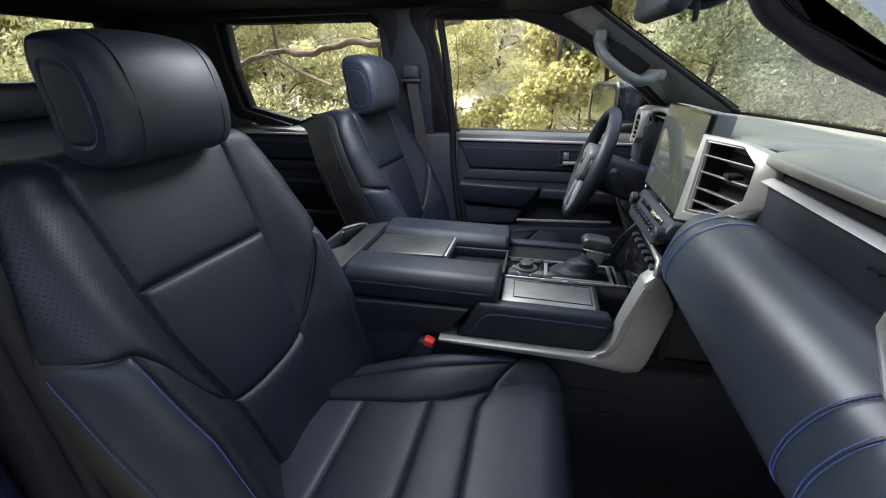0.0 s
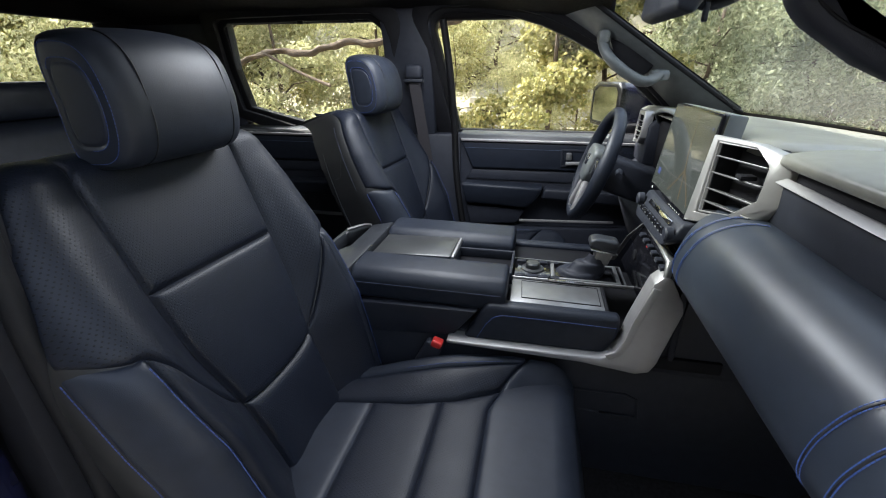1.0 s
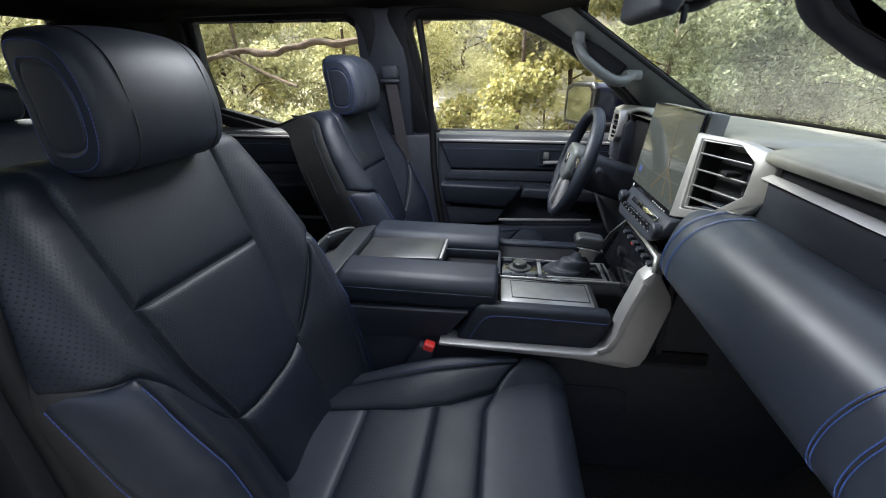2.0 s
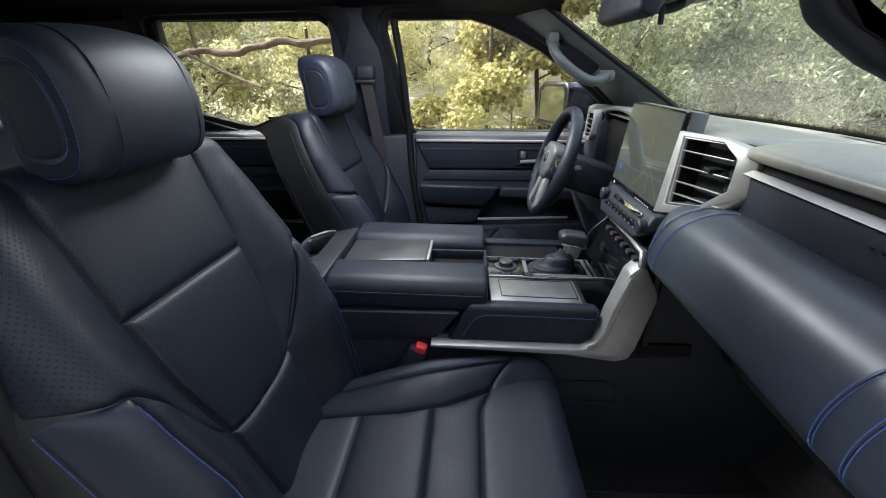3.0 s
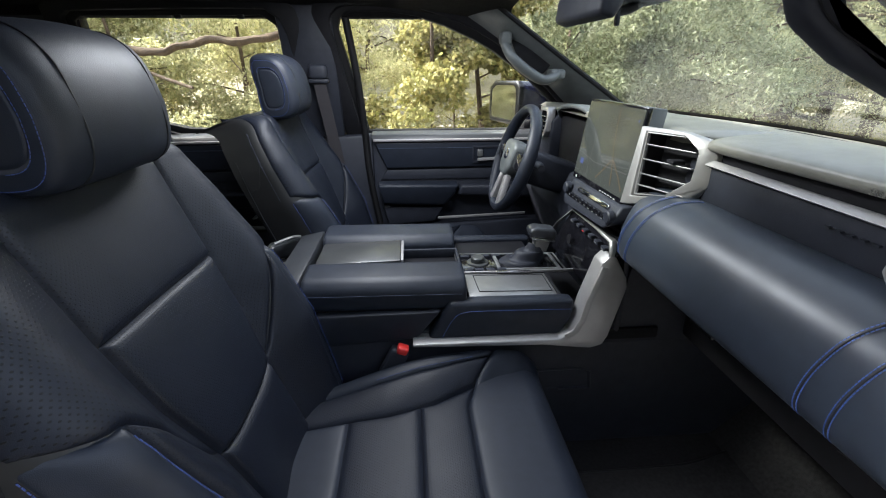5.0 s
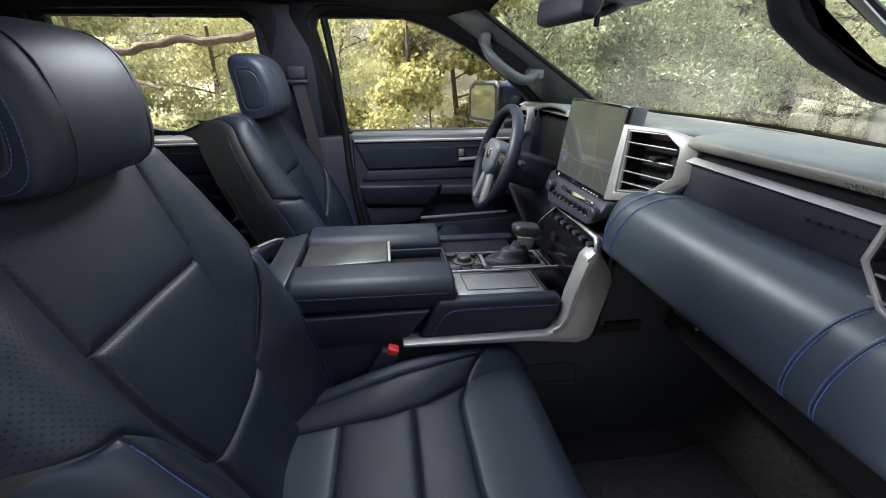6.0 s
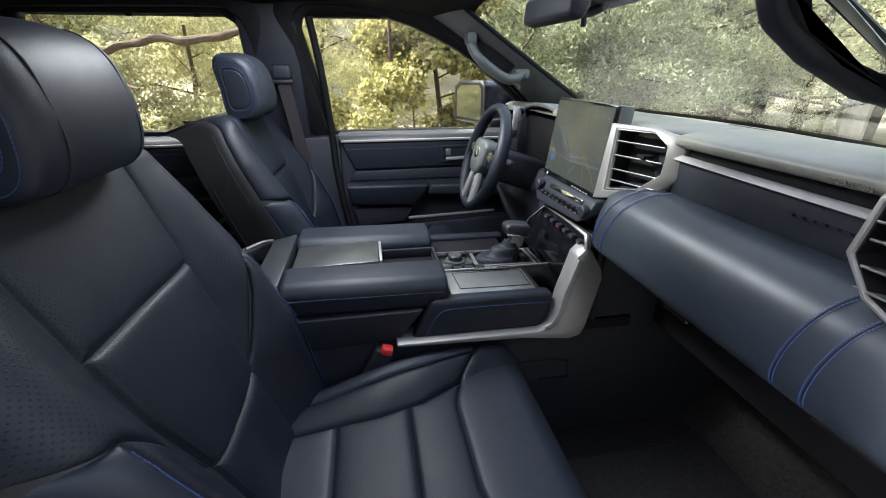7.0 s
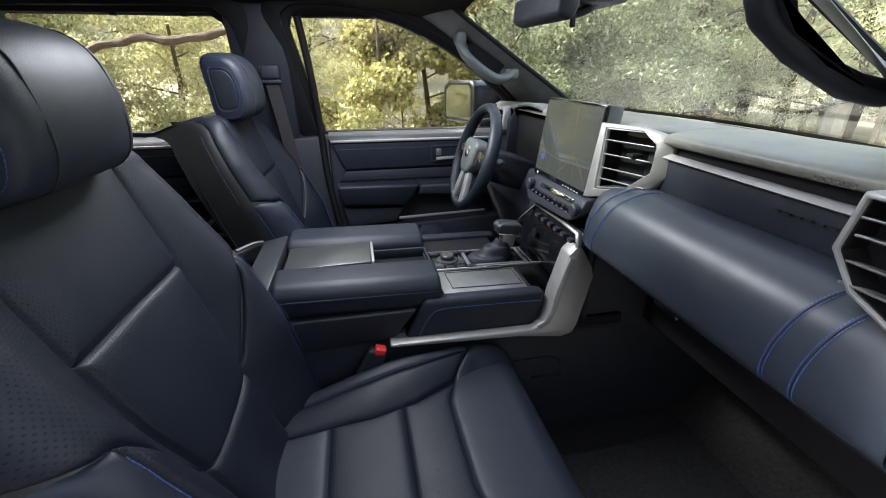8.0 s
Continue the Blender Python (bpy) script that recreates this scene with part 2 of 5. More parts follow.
def back_half(w):
    """Half widths of the backrest at height w: insert edge, bolster ridge, outer edge."""
    z = w * BACKLEN
    a = table(((0, 0.105), (0.17, 0.116), (0.30, 0.146), (0.42, 0.157), (0.60, 0.166), (0.64, 0.16)), z)
    e = table(((0, 0.285), (0.10, 0.30), (0.25, 0.312), (0.38, 0.316), (0.50, 0.304), (0.57, 0.285), (0.62, 0.262), (0.66, 0.24), (0.70, 0.21)), z)
    return a, lerp(a, e, 0.57), e


def back_point(c, w):
    """The backrest's front skin. c: -1 to 1 across, past that round the side; w: 0 to 1 up, past that over the top."""
    s, k = abs(c), 1 if c > 0 else -1
    a, b, e = back_half(min(w, 1.05))
    rise = table(((0, 0.055), (0.30, 0.075), (0.5, 0.062), (0.72, 0.030), (0.9, 0.010), (1.1, 0.004)), w)
    if s <= 0.5:
        y = a * s / 0.5
        n = 0.010 * smooth(s / 0.5) - 0.006 + 0.012 * math.sin(math.pi * min(1, max(0, w)) ** 0.8) * (1 - (s / 0.5) ** 2)
    elif s <= 0.75:
        f = (s - 0.5) / 0.25
        y, n = lerp(a, b, f), 0.004 + rise * smooth(f)
    elif s <= 1.0:
        f = (s - 0.75) / 0.25
        ang = f * math.pi / 2
        y, n = lerp(b, e, math.sin(ang)), 0.004 + rise - (rise + 0.045) * (1 - math.cos(ang)) * 0.8
    else:
        f = (s - 1.0) / 0.3
        y, n = e - 0.012 * f, 0.004 + rise - (rise + 0.045) * 0.8 - 0.11 * f
    h = w * BACKLEN
    if w > 0.93:
        ang = min(1.6, (w - 0.93) / 0.17 * math.pi / 2)
        h = 0.93 * BACKLEN + 0.055 * math.sin(ang)
        n -= 0.085 * (1 - math.cos(ang))
    return BACK0 + Vector((0, k * y + 0.012 * (1 - smooth(w / 0.6)), 0)) + UP * h + OUT * n


def puffed(f, lo_c, hi_c, lo_w, hi_w, nc, nw, groove=0.0075, soft=0.0048, dims=(0.3, 0.3), flip=False, flat=None, puff=0.0045):
    """A padded panel of the skin f between two bounds each way (numbers or functions), its edges drawn down into the seams."""
    def val(q, x):
        return q(x) if callable(q) else q

    def g(u, v):
        u, v = 0.5 - 0.5 * math.cos(math.pi * u), 0.5 - 0.5 * math.cos(math.pi * v)
        cm = lerp(val(lo_c, 0.5), val(hi_c, 0.5), u)
        w = lerp(val(lo_w, cm), val(hi_w, cm), v)
        c = lerp(val(lo_c, w), val(hi_c, w), u)
        p = f(c, w)
        du, dv = f(c + 0.01, w) - f(c - 0.01, w), f(c, w + 0.01) - f(c, w - 0.01)
        nrm = du.cross(dv)
        nrm = nrm.normalized() if nrm.length > 1e-9 else Vector((0, 0, 1))
        d = min(min(u, 1 - u) * dims[0], min(v, 1 - v) * dims[1])
        return p - nrm * (groove * math.exp(-(d / soft) ** 1.3) + puff * math.exp(-d / 0.016)) * (-1 if flip else 1)
    return sheet(g, nc, nw, flat=flat or (lambda p: (p.y, (p - BACK0).dot(UP))))


def seat():
    s = thing("front_seat", (-0.25, SY, FLOOR), "black leather bucket seat with blue stitching and headrest", "seat", "front seats")
    # backrest: shell first, then the padded panels
    def shell(u, v):
        c = -1.25 + 2.5 * u
        w = v * 1.12
        p = back_point(c, w) - OUT * 0.012
        return p
    part("backrest_core", sheet(shell, 60, 60), SEAM, s)
    def rear(u, v):
        a, b, e = back_half(v)
        return BACK0 + Vector((0, lerp(-e, e, u), 0)) + UP * (v * 0.62) - OUT * (0.15 - 0.04 * (2 * u - 1) ** 2)
    part("back_shell", sheet(rear, 20, 20), PLASTIC, s, "black plastic back shell")
    top = lambda c: 1.10
    mid = lambda c: 0.643 - 0.014 * c
    low = lambda c: 0.272 - 0.022 * (1 - (c / 0.5) ** 2)
    part("insert_upper", puffed(back_point, -0.5, 0.5, mid, top, 60, 50, dims=(0.32, 0.27)), PERF, s, "finely perforated leather insert")
    part("insert_lower", puffed(back_point, -0.5, 0.5, low, mid, 60, 50, dims=(0.32, 0.25)), PERF, s, "finely perforated leather insert")
    part("lumbar_pad", puffed(back_point, -0.5, 0.5, -0.06, low, 60, 30, dims=(0.3, 0.18)), PERF, s)
    for k in (-1, 1):
        arch = lambda c: 0.272 + 0.29 * smooth((abs(c) - 0.46) / 0.32) + 0.045 * smooth((abs(c) - 0.78) / 0.2)
        part("shoulder_bolster", puffed(back_point, 0.5 * k, 0.999 * k, arch, top, 30, 60, dims=(0.14, 0.45)), PERFBIG, s, "coarsely perforated leather shoulder bolster")
        part("side_wing", puffed(back_point, 1.0 * k, 1.26 * k, 0.60, 1.06, 8, 40, dims=(0.12, 0.3)), LEATHER, s, "smooth leather side wing")
        part("side_cover", puffed(back_point, 1.0 * k, 1.26 * k, -0.05, 0.60, 8, 40, dims=(0.12, 0.4)), DARK, s, "matt black plastic side cover")
        part("wing_stitching", stitches(lambda t: back_point(1.045 * k, lerp(0.62, 0.93, t)) + Vector((0, k * 0.0012, 0)), 0.0055, 0.0006), DARKTHREAD, s, "dull blue edge stitching", kind="stuff")
        part("wing_seam", tube([back_point(lerp(1.03, 1.24, i / 8) * k, 0.80 - 0.10 * smooth(i / 5)) + Vector((0, k * 0.0006, 0)) for i in range(9)] , 0.0013, 24, 6), SEAM, s)
        part("bolster_inner", puffed(back_point, 0.5 * k, 0.765 * k, -0.05, arch, 20, 40, dims=(0.09, 0.25)), PERF, s, "perforated leather bolster face")
        part("bolster_outer", puffed(back_point, 0.765 * k, 0.999 * k, -0.05, arch, 20, 40, dims=(0.09, 0.3)), LEATHER, s, "smooth leather bolster with blue stitching")
        for c0, m in ((0.785, SEATTHREAD), (0.975, SEATTHREAD)):
            part("stitching", stitches(lambda t: back_point(c0 * k, lerp(0.0, arch(c0) - 0.02, t)) + OUT * 0.0012, 0.0065), m, s, "blue thread stitching", kind="stuff")
    # cushion
    def cush(c, q):
        a = abs(c)
        k = 1 if c > 0 else -1
        x = -0.46 + 0.50 * q
        z = 0.958 - 0.035 * (1 - q) + 0.018 * math.sin(math.pi * min(1, q) * 0.9)
        if q > 1:
            ang = (q - 1) / 0.25 * 1.45
            x = 0.04 + 0.060 * math.sin(ang) + (0.01 if ang > 1.4 else 0)
            z = 0.958 + 0.006 - 0.054 * (1 - math.cos(ang)) - max(0, q - 1.2) * 0.9
        wide = table(((0, 0.215), (0.3, 0.235), (0.6, 0.248), (1.0, 0.245), (1.12, 0.232), (1.4, 0.222)), q)
        ins = table(((0, 0.085), (0.4, 0.085), (0.6, 0.105), (0.8, 0.155), (0.9, 0.18), (1.05, 0.20), (1.4, 0.195)), q)
        if k < 0:
            ins = table(((0, 0.19), (0.8, 0.20), (1.4, 0.205)), q)
        bol = 0.010 + 0.034 * smooth(q / 0.6) * smooth((1.32 - q) / 0.5)
        if a <= 0.5:
            y, dz = ins * a / 0.5, -0.004
        elif a <= 1:
            f = (a - 0.5) / 0.5
            y, dz = lerp(ins, wide, f), -0.004 + bol * math.sin(min(1.0, f * 1.25) * math.pi / 2) - 0.05 * smooth((f - 0.72) / 0.28)
        else:
            f = (a - 1) / 0.3
            y, dz = wide + 0.004 * f, -0.054 + bol - 0.13 * f
        return Vector((x, SY + 0.01 + k * y, z + dz))
    cushion_skin = lambda c, q: cush(c, q)
    on_cushion = lambda p: (p.y, p.x - 0.5 * p.z)
    part("cushion_core", sheet(lambda u, v: cush(-1.28 + 2.56 * u, -0.02 + 1.4 * v) - Vector((0.004, 0, 0.014)), 60, 50), SEAM, s)
    fr = lambda c: 0.74 + 0.15 * smooth((abs(c) - 0.28) / 0.6)
    rows = ((-0.05, 0.23, LEATHER, 0.14), (0.23, 0.535, PERF, 0.14), (0.535, 0.75, PERF, 0.12))
    for q0, q1, m, d in rows:
        part("cushion_panel", puffed(cushion_skin, -0.5, 0.5, q0, (fr if q1 == 0.75 else q1), 50, 24, groove=0.005, soft=0.004, dims=(0.36, d), flip=True, flat=on_cushion), m, s)
    part("cushion_front", puffed(cushion_skin, -0.998, 0.998, fr, 1.38, 60, 40, groove=0.005, soft=0.004, dims=(0.5, 0.35), flip=True, flat=on_cushion), LEATHER, s, "smooth leather cushion front")
    for k in (-1, 1):
        part("cushion_bolster", puffed(cushion_skin, 0.5 * k, 0.76 * k, -0.05, fr, 16, 50, groove=0.005, soft=0.004, dims=(0.1, 0.4), flip=True, flat=on_cushion), PERF, s, "perforated cushion bolster top")
        part("cushion_wing", puffed(cushion_skin, 0.76 * k, 1.0 * k, -0.05, fr, 16, 50, groove=0.005, soft=0.004, dims=(0.1, 0.4), flip=True, flat=on_cushion), LEATHER, s)
        part("cushion_skirt", puffed(cushion_skin, 1.0 * k, 1.28 * k, -0.05, 1.3, 8, 50, groove=0.005, soft=0.004, dims=(0.12, 0.5), flip=True), LEATHER, s)
        part("stitching", stitches(lambda t: cush(0.775 * k, lerp(0.35, 0.78, t)) + Vector((0, 0, 0.001)), 0.0055, 0.0006), SEATTHREAD, s, "blue thread stitching", kind="stuff")
    part("seat_base", box(-0.48, 0.02, SY - 0.22, SY + 0.22, FLOOR + 0.01, 0.90, 0.02), DARK, s, "black plastic seat base")
    # headrest
    hc = Vector((-0.655, SY + 0.002, 1.574))
    def head(u, v):
        """u round the section, v across."""
        t = 2 * v - 1
        e = abs(t)
        shrink = 1.0 if e < 0.78 else math.sqrt(max(0.0, 1 - ((e - 0.78) / 0.22) ** 2)) * 0.16 + 0.84
        ang = -u * math.tau
        ca, sa = math.cos(ang), math.sin(ang)
        p = 2.0 / 3.3
        dx = math.copysign(abs(ca) ** p, ca) * (0.074 if ca > 0 else 0.036)
        dz = math.copysign(abs(sa) ** p, sa) * 0.092
        bow = 0.018 * (1 - t * t)
        return hc + Vector(((dx + bow * max(0.0, ca)) * shrink - (0.22 if dz > 0 else 0.05) * dz * shrink, t * 0.128, dz * (shrink * 0.5 + 0.5) + 0.012 * (1 - t * t) * max(0.0, sa)))
    h = part("headrest", sheet(head, 72, 60, True), LEATHER, s, "padded leather headrest with blue side stitching")
    for k in (-1, 1):
        mid_side = head(0.0, 0.5 + 0.5 * k).lerp(head(0.5, 0.5 + 0.5 * k), 0.5)
        def cap(u, v):
            p = mid_side.lerp(head(u, 0.5 + 0.5 * k), v)
            lift = 0.005 * (1 - v ** 3) - 0.0022 * math.exp(-((v - 0.66) / 0.03) ** 2) - 0.0015 * math.exp(-((v - 1.0) / 0.03) ** 2)
            return p + Vector((0, k * lift, 0))
        part("side_panel", sheet(cap, 60, 40, True), LEATHER, h, "smooth leather side panel")
        part("stitching", joined(stitches(lambda t: cap(t, 0.95) + Vector((0, k * 0.0008, 0)), 0.0055, 0.0006), stitches(lambda t: cap(0.62 + 0.62 * t, 0.72) + Vector((0, k * 0.0008, 0)), 0.0055, 0.0006)), SEATTHREAD, h, "blue thread stitching", kind="stuff")
        part("seam", tube([head(-0.30 + 0.62 * i / 12, 0.5 + k * 0.34) + Vector((0.0004, 0, 0)) for i in range(13)], 0.0012, 60, 6), SEAM, h)
        part("post", tube([hc + Vector((-0.01, k * 0.07, -0.06)), hc + Vector((-0.015, k * 0.07, -0.12))], 0.007, 4, 12), CHROME, s, "chrome headrest post")
    return s


pseat = seat()
dseat = copy_thing(pseat, pose(-0.25 + 0.028, SY + 0.952, FLOOR - 0.008))


# ---- cabin shell ----
def glass_y(z):
    return 1.97 - 0.25 * (z - 1.39)


def on_glass(pts, dy=0.0):
    return [(x, glass_y(z) + dy, z) for x, z in pts]


def mirrored(pts):
    return [(x, 2 * YC - y, z) for x, y, z in pts]


tagged(part("floor", box(-1.95, 1.05, 0.36, 1.95, FLOOR - 0.06, FLOOR, 0.0), CARPET), "black carpeted cabin floor", "floor", kind="structure")
part("firewall", slab([(1.0, 0.36, FLOOR), (1.0, 1.95, FLOOR), (0.72, 1.95, 1.44), (0.72, 0.36, 1.44)], (0.05, 0, 0)), CARPET, None, "black carpeted firewall", kind="structure")
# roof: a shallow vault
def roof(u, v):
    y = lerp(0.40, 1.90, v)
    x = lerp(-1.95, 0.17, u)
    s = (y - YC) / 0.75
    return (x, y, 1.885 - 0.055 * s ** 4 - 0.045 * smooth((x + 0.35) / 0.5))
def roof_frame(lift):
    """The vault with a long opening added in it to let light down."""
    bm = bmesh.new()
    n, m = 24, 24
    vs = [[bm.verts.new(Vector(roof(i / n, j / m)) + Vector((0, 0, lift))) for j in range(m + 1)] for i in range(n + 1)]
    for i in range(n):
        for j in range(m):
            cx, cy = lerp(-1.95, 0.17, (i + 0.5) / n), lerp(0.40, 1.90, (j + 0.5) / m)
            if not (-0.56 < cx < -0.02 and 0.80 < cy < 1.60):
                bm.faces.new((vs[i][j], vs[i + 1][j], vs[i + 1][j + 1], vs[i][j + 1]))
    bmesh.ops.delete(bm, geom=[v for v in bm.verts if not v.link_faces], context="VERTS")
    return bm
part("ceiling", roof_frame(0.0), HEADLINER, None, "black fabric headliner round an added roof opening", kind="structure")
part("roof", roof_frame(0.06), PAINT, None, "dark blue roof skin round an added roof opening", kind="structure")
# Unseen roof pane, added over the opening and its fill lamp.
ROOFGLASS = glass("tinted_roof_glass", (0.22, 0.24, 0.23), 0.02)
part("added_roof_pane", sheet(lambda u, v: Vector(roof(0.62 + 0.32 * u, 0.22 + 0.62 * v)) + Vector((0, 0, 0.065)), 12, 12), ROOFGLASS, None, "unseen tinted glass roof panel, added to admit light", kind="structure")

FRONT = [(-0.372, 1.38), (-0.415, 1.58), (-0.458, 1.765), (-0.450, 1.795), (-0.425, 1.814), (-0.385, 1.82), (-0.27, 1.82), (-0.16, 1.805), (-0.055, 1.776), (0.052, 1.732), (0.140, 1.688), (0.21, 1.642), (0.30, 1.58), (0.42, 1.48), (0.50, 1.38)]
REAR = [(-0.66, 1.38), (-0.655, 1.60), (-0.668, 1.725), (-0.685, 1.775), (-0.73, 1.806), (-0.84, 1.803), (-1.25, 1.80), (-1.36, 1.80), (-1.385, 1.785), (-1.385, 1.62), (-1.365, 1.456), (-1.11, 1.395)]


def grown(pts, d, cx, cz):
    out = []
    for x, z in pts:
        v = Vector((x - cx, z - cz))
        v = v * (1 + d / max(0.05, v.length))
        out.append((cx + v.x, cz + v.y))
    return out


def window(name, pts, cx, cz):
    w = thing(name, (cx, glass_y(1.38), 1.38), "clear side door window in a black rubber frame", "window", kind="structure")
    part("pane", slab(on_glass(pts, 0.02), (0, 0.004, 0)), SIDEGLASS, w, "clear tempered glass").visible_shadow = False
    part("seal", ring(on_glass(grown(pts, 0.03, cx, cz), -0.005), on_glass(pts, 0.0), (0, 0.05, 0), 0.004), RUBBER, w, "black rubber seal")
    part("window_frame", ring(on_glass(grown(pts, 0.10, cx, cz), -0.02), on_glass(grown(pts, 0.028, cx, cz), -0.03), (0, 0.09, 0), 0.006), DARK, w, "black window frame trim")
    return w


window("window_1", FRONT, -0.05, 1.55)
window("window_2", REAR, -1.0, 1.6)


def rail(y_of, name):
    part(name, slab([(-1.95, y_of(1.80), 1.80), (-0.15, y_of(1.80), 1.80), (0.2, y_of(1.80), 1.79), (0.2, y_of(1.95), 1.95), (-1.95, y_of(1.95), 1.95)], (0, 0.07 * (1 if y_of(1.8) > YC else -1), 0), 0.01), HEADLINER, None, "black roof side rail trim", kind="structure")


rail(lambda z: glass_y(z) + 0.005, "wall_rail_1")
rail(lambda z: 2 * YC - glass_y(z) - 0.005, "wall_rail_2")

# B pillar, driver's side
bp = thing("pillar_1", (-0.53, 1.90, FLOOR), "black plastic door pillar trim", "pillar", kind="structure")
part("upper_trim", slab([(-0.66, 1.93, 1.35), (-0.47, 1.93, 1.35), (-0.475, 1.84, 1.84), (-0.68, 1.84, 1.84)], (0, 0.08, 0.01), 0.015), PLASTIC, bp)
part("lower_trim", slab([(-0.66, 1.90, FLOOR), (-0.33, 1.915, FLOOR), (-0.34, 1.93, 1.37), (-0.66, 1.915, 1.355)], (0, 0.07, 0.0), 0.015), PLASTIC, bp)
part("door_seal", tube([(-0.425, 1.865, 1.80), (-0.40, 1.895, 1.6), (-0.385, 1.925, 1.38), (-0.375, 1.92, 1.2), (-0.335, 1.90, 0.95), (-0.30, 1.89, 0.75)], 0.014, 30, 10), RUBBER, bp, "black rubber door seal")
# its seat belt
sb = thing("seat_belt", (-0.53, 1.86, 1.60), "black webbing seat belt hanging from the door pillar", "seat belt")
part("guide", joined(box(-0.575, -0.505, 1.825, 1.875, 1.585, 1.640, 0.014, 3), box(-0.58, -0.50, 1.83, 1.86, 1.572, 1.588, 0.007)), PLASTIC, sb, "black plastic belt guide")
part("webbing", slab([(-0.565, 1.84, 1.60), (-0.518, 1.84, 1.60), (-0.455, 1.87, 1.15), (-0.50, 1.87, 1.15)], (0, 0.003, 0)), BELT, sb)
part("belt_button", box(-0.49, -0.472, 1.845, 1.862, 1.245, 1.262, 0.004), PLASTIC, sb)

# back wall with its glass
bw = thing("window_3", (-1.86, YC, 1.5), "clear rear cab window", "window", kind="structure")
part("pane", box(-1.868, -1.864, 0.50, 1.76, 1.52, 1.80, 0), SIDEGLASS, bw).visible_shadow = False
part("frame", ring([(-1.87, 0.36, 1.42), (-1.87, 1.9, 1.42), (-1.87, 1.9, 1.93), (-1.87, 0.36, 1.93)], [(-1.87, 0.50, 1.52), (-1.87, 1.76, 1.52), (-1.84, 1.72, 1.80), (-1.84, 0.54, 1.80)], (-0.06, 0, 0), 0.01), HEADLINER, bw)
part("wall_back", box(-1.95, -1.87, 0.36, 1.9, FLOOR, 1.42, 0.01), PLASTIC, None, "black back wall of the cab", kind="structure")
part("wall_quarter", slab([(-1.87, 1.93, FLOOR), (-1.40, 1.93, FLOOR), (-1.40, 1.95, 1.40), (-1.37, 1.87, 1.84), (-1.87, 1.87, 1.84)], (0, 0.05, 0), 0.01), PLASTIC, None, "black rear pillar trim", kind="structure")
part("wall_quarter_near", slab([(-1.87, 0.33, FLOOR), (-1.40, 0.33, FLOOR), (-1.40, 0.31, 1.40), (-1.37, 0.39, 1.84), (-1.87, 0.39, 1.84)], (0, -0.05, 0), 0.01), PLASTIC, None, "black rear pillar trim", kind="structure")
part("wall_rear_door_near", box(-1.40, -0.70, 0.24, 0.31, FLOOR, 1.38, 0.02), PLASTIC, None, "black rear door on the open side", kind="structure")

# B pillar of the open side, with painted sill behind it
bn = thing("pillar_2", (-0.6, 0.33, FLOOR), "black door pillar trim with rubber seal and blue body paint", "pillar", kind="structure")
part("trim", slab([(-0.78, 0.37, FLOOR), (-0.58, 0.37, FLOOR), (-0.61, 0.36, 1.35), (-0.66, 0.42, 1.86), (-0.78, 0.42, 1.86)], (0, -0.06, 0), 0.015), DARK, bn)
part("door_seal", tube([(-0.585, 0.36, 0.75), (-0.592, 0.345, 1.1), (-0.605, 0.335, 1.35), (-0.64, 0.36, 1.6), (-0.66, 0.40, 1.8)], 0.014, 30, 10), RUBBER, bn, "black rubber door seal")
part("body_panel", slab([(-0.78, 0.30, FLOOR), (-0.60, 0.30, FLOOR), (-0.645, 0.27, 1.38), (-0.69, 0.34, 1.86), (-0.78, 0.34, 1.86)], (0, -0.04, 0), 0.012), PAINT, bn, "glossy dark blue painted door jamb")
part("striker", tube([(-0.70, 0.262, 1.06), (-0.68, 0.235, 1.06), (-0.66, 0.235, 1.06), (-0.64, 0.262, 1.06)], 0.006, 12, 8), CHROME, bn, "steel door latch striker")

# windscreen and its pillars
def base_x(y):
    return 0.78 - 0.30 * (y - YC) ** 2


def screen_pt(u, v):
    y = lerp(lerp(0.42, 0.50, v), lerp(1.84, 1.76, v), u)
    yb = lerp(0.40, 1.86, u)
    top = 0.20 - 0.12 * (yb - YC) ** 2 + 0.03
    return Vector((lerp(base_x(yb), top, v), lerp(yb, y, v), lerp(1.475, 1.815, v)))


ws = thing("windscreen", (0.7, YC, 1.48), "clear raked windscreen with a black border", "windscreen", kind="structure")
part("pane", sheet(screen_pt, 30, 16), WINDGLASS, ws, "clear laminated glass").visible_shadow = False
part("frit", sheet(lambda u, v: screen_pt(u, 0.035 * v) + Vector((-0.006, 0, 0.001)), 40, 2), DARK, ws, "black border band")


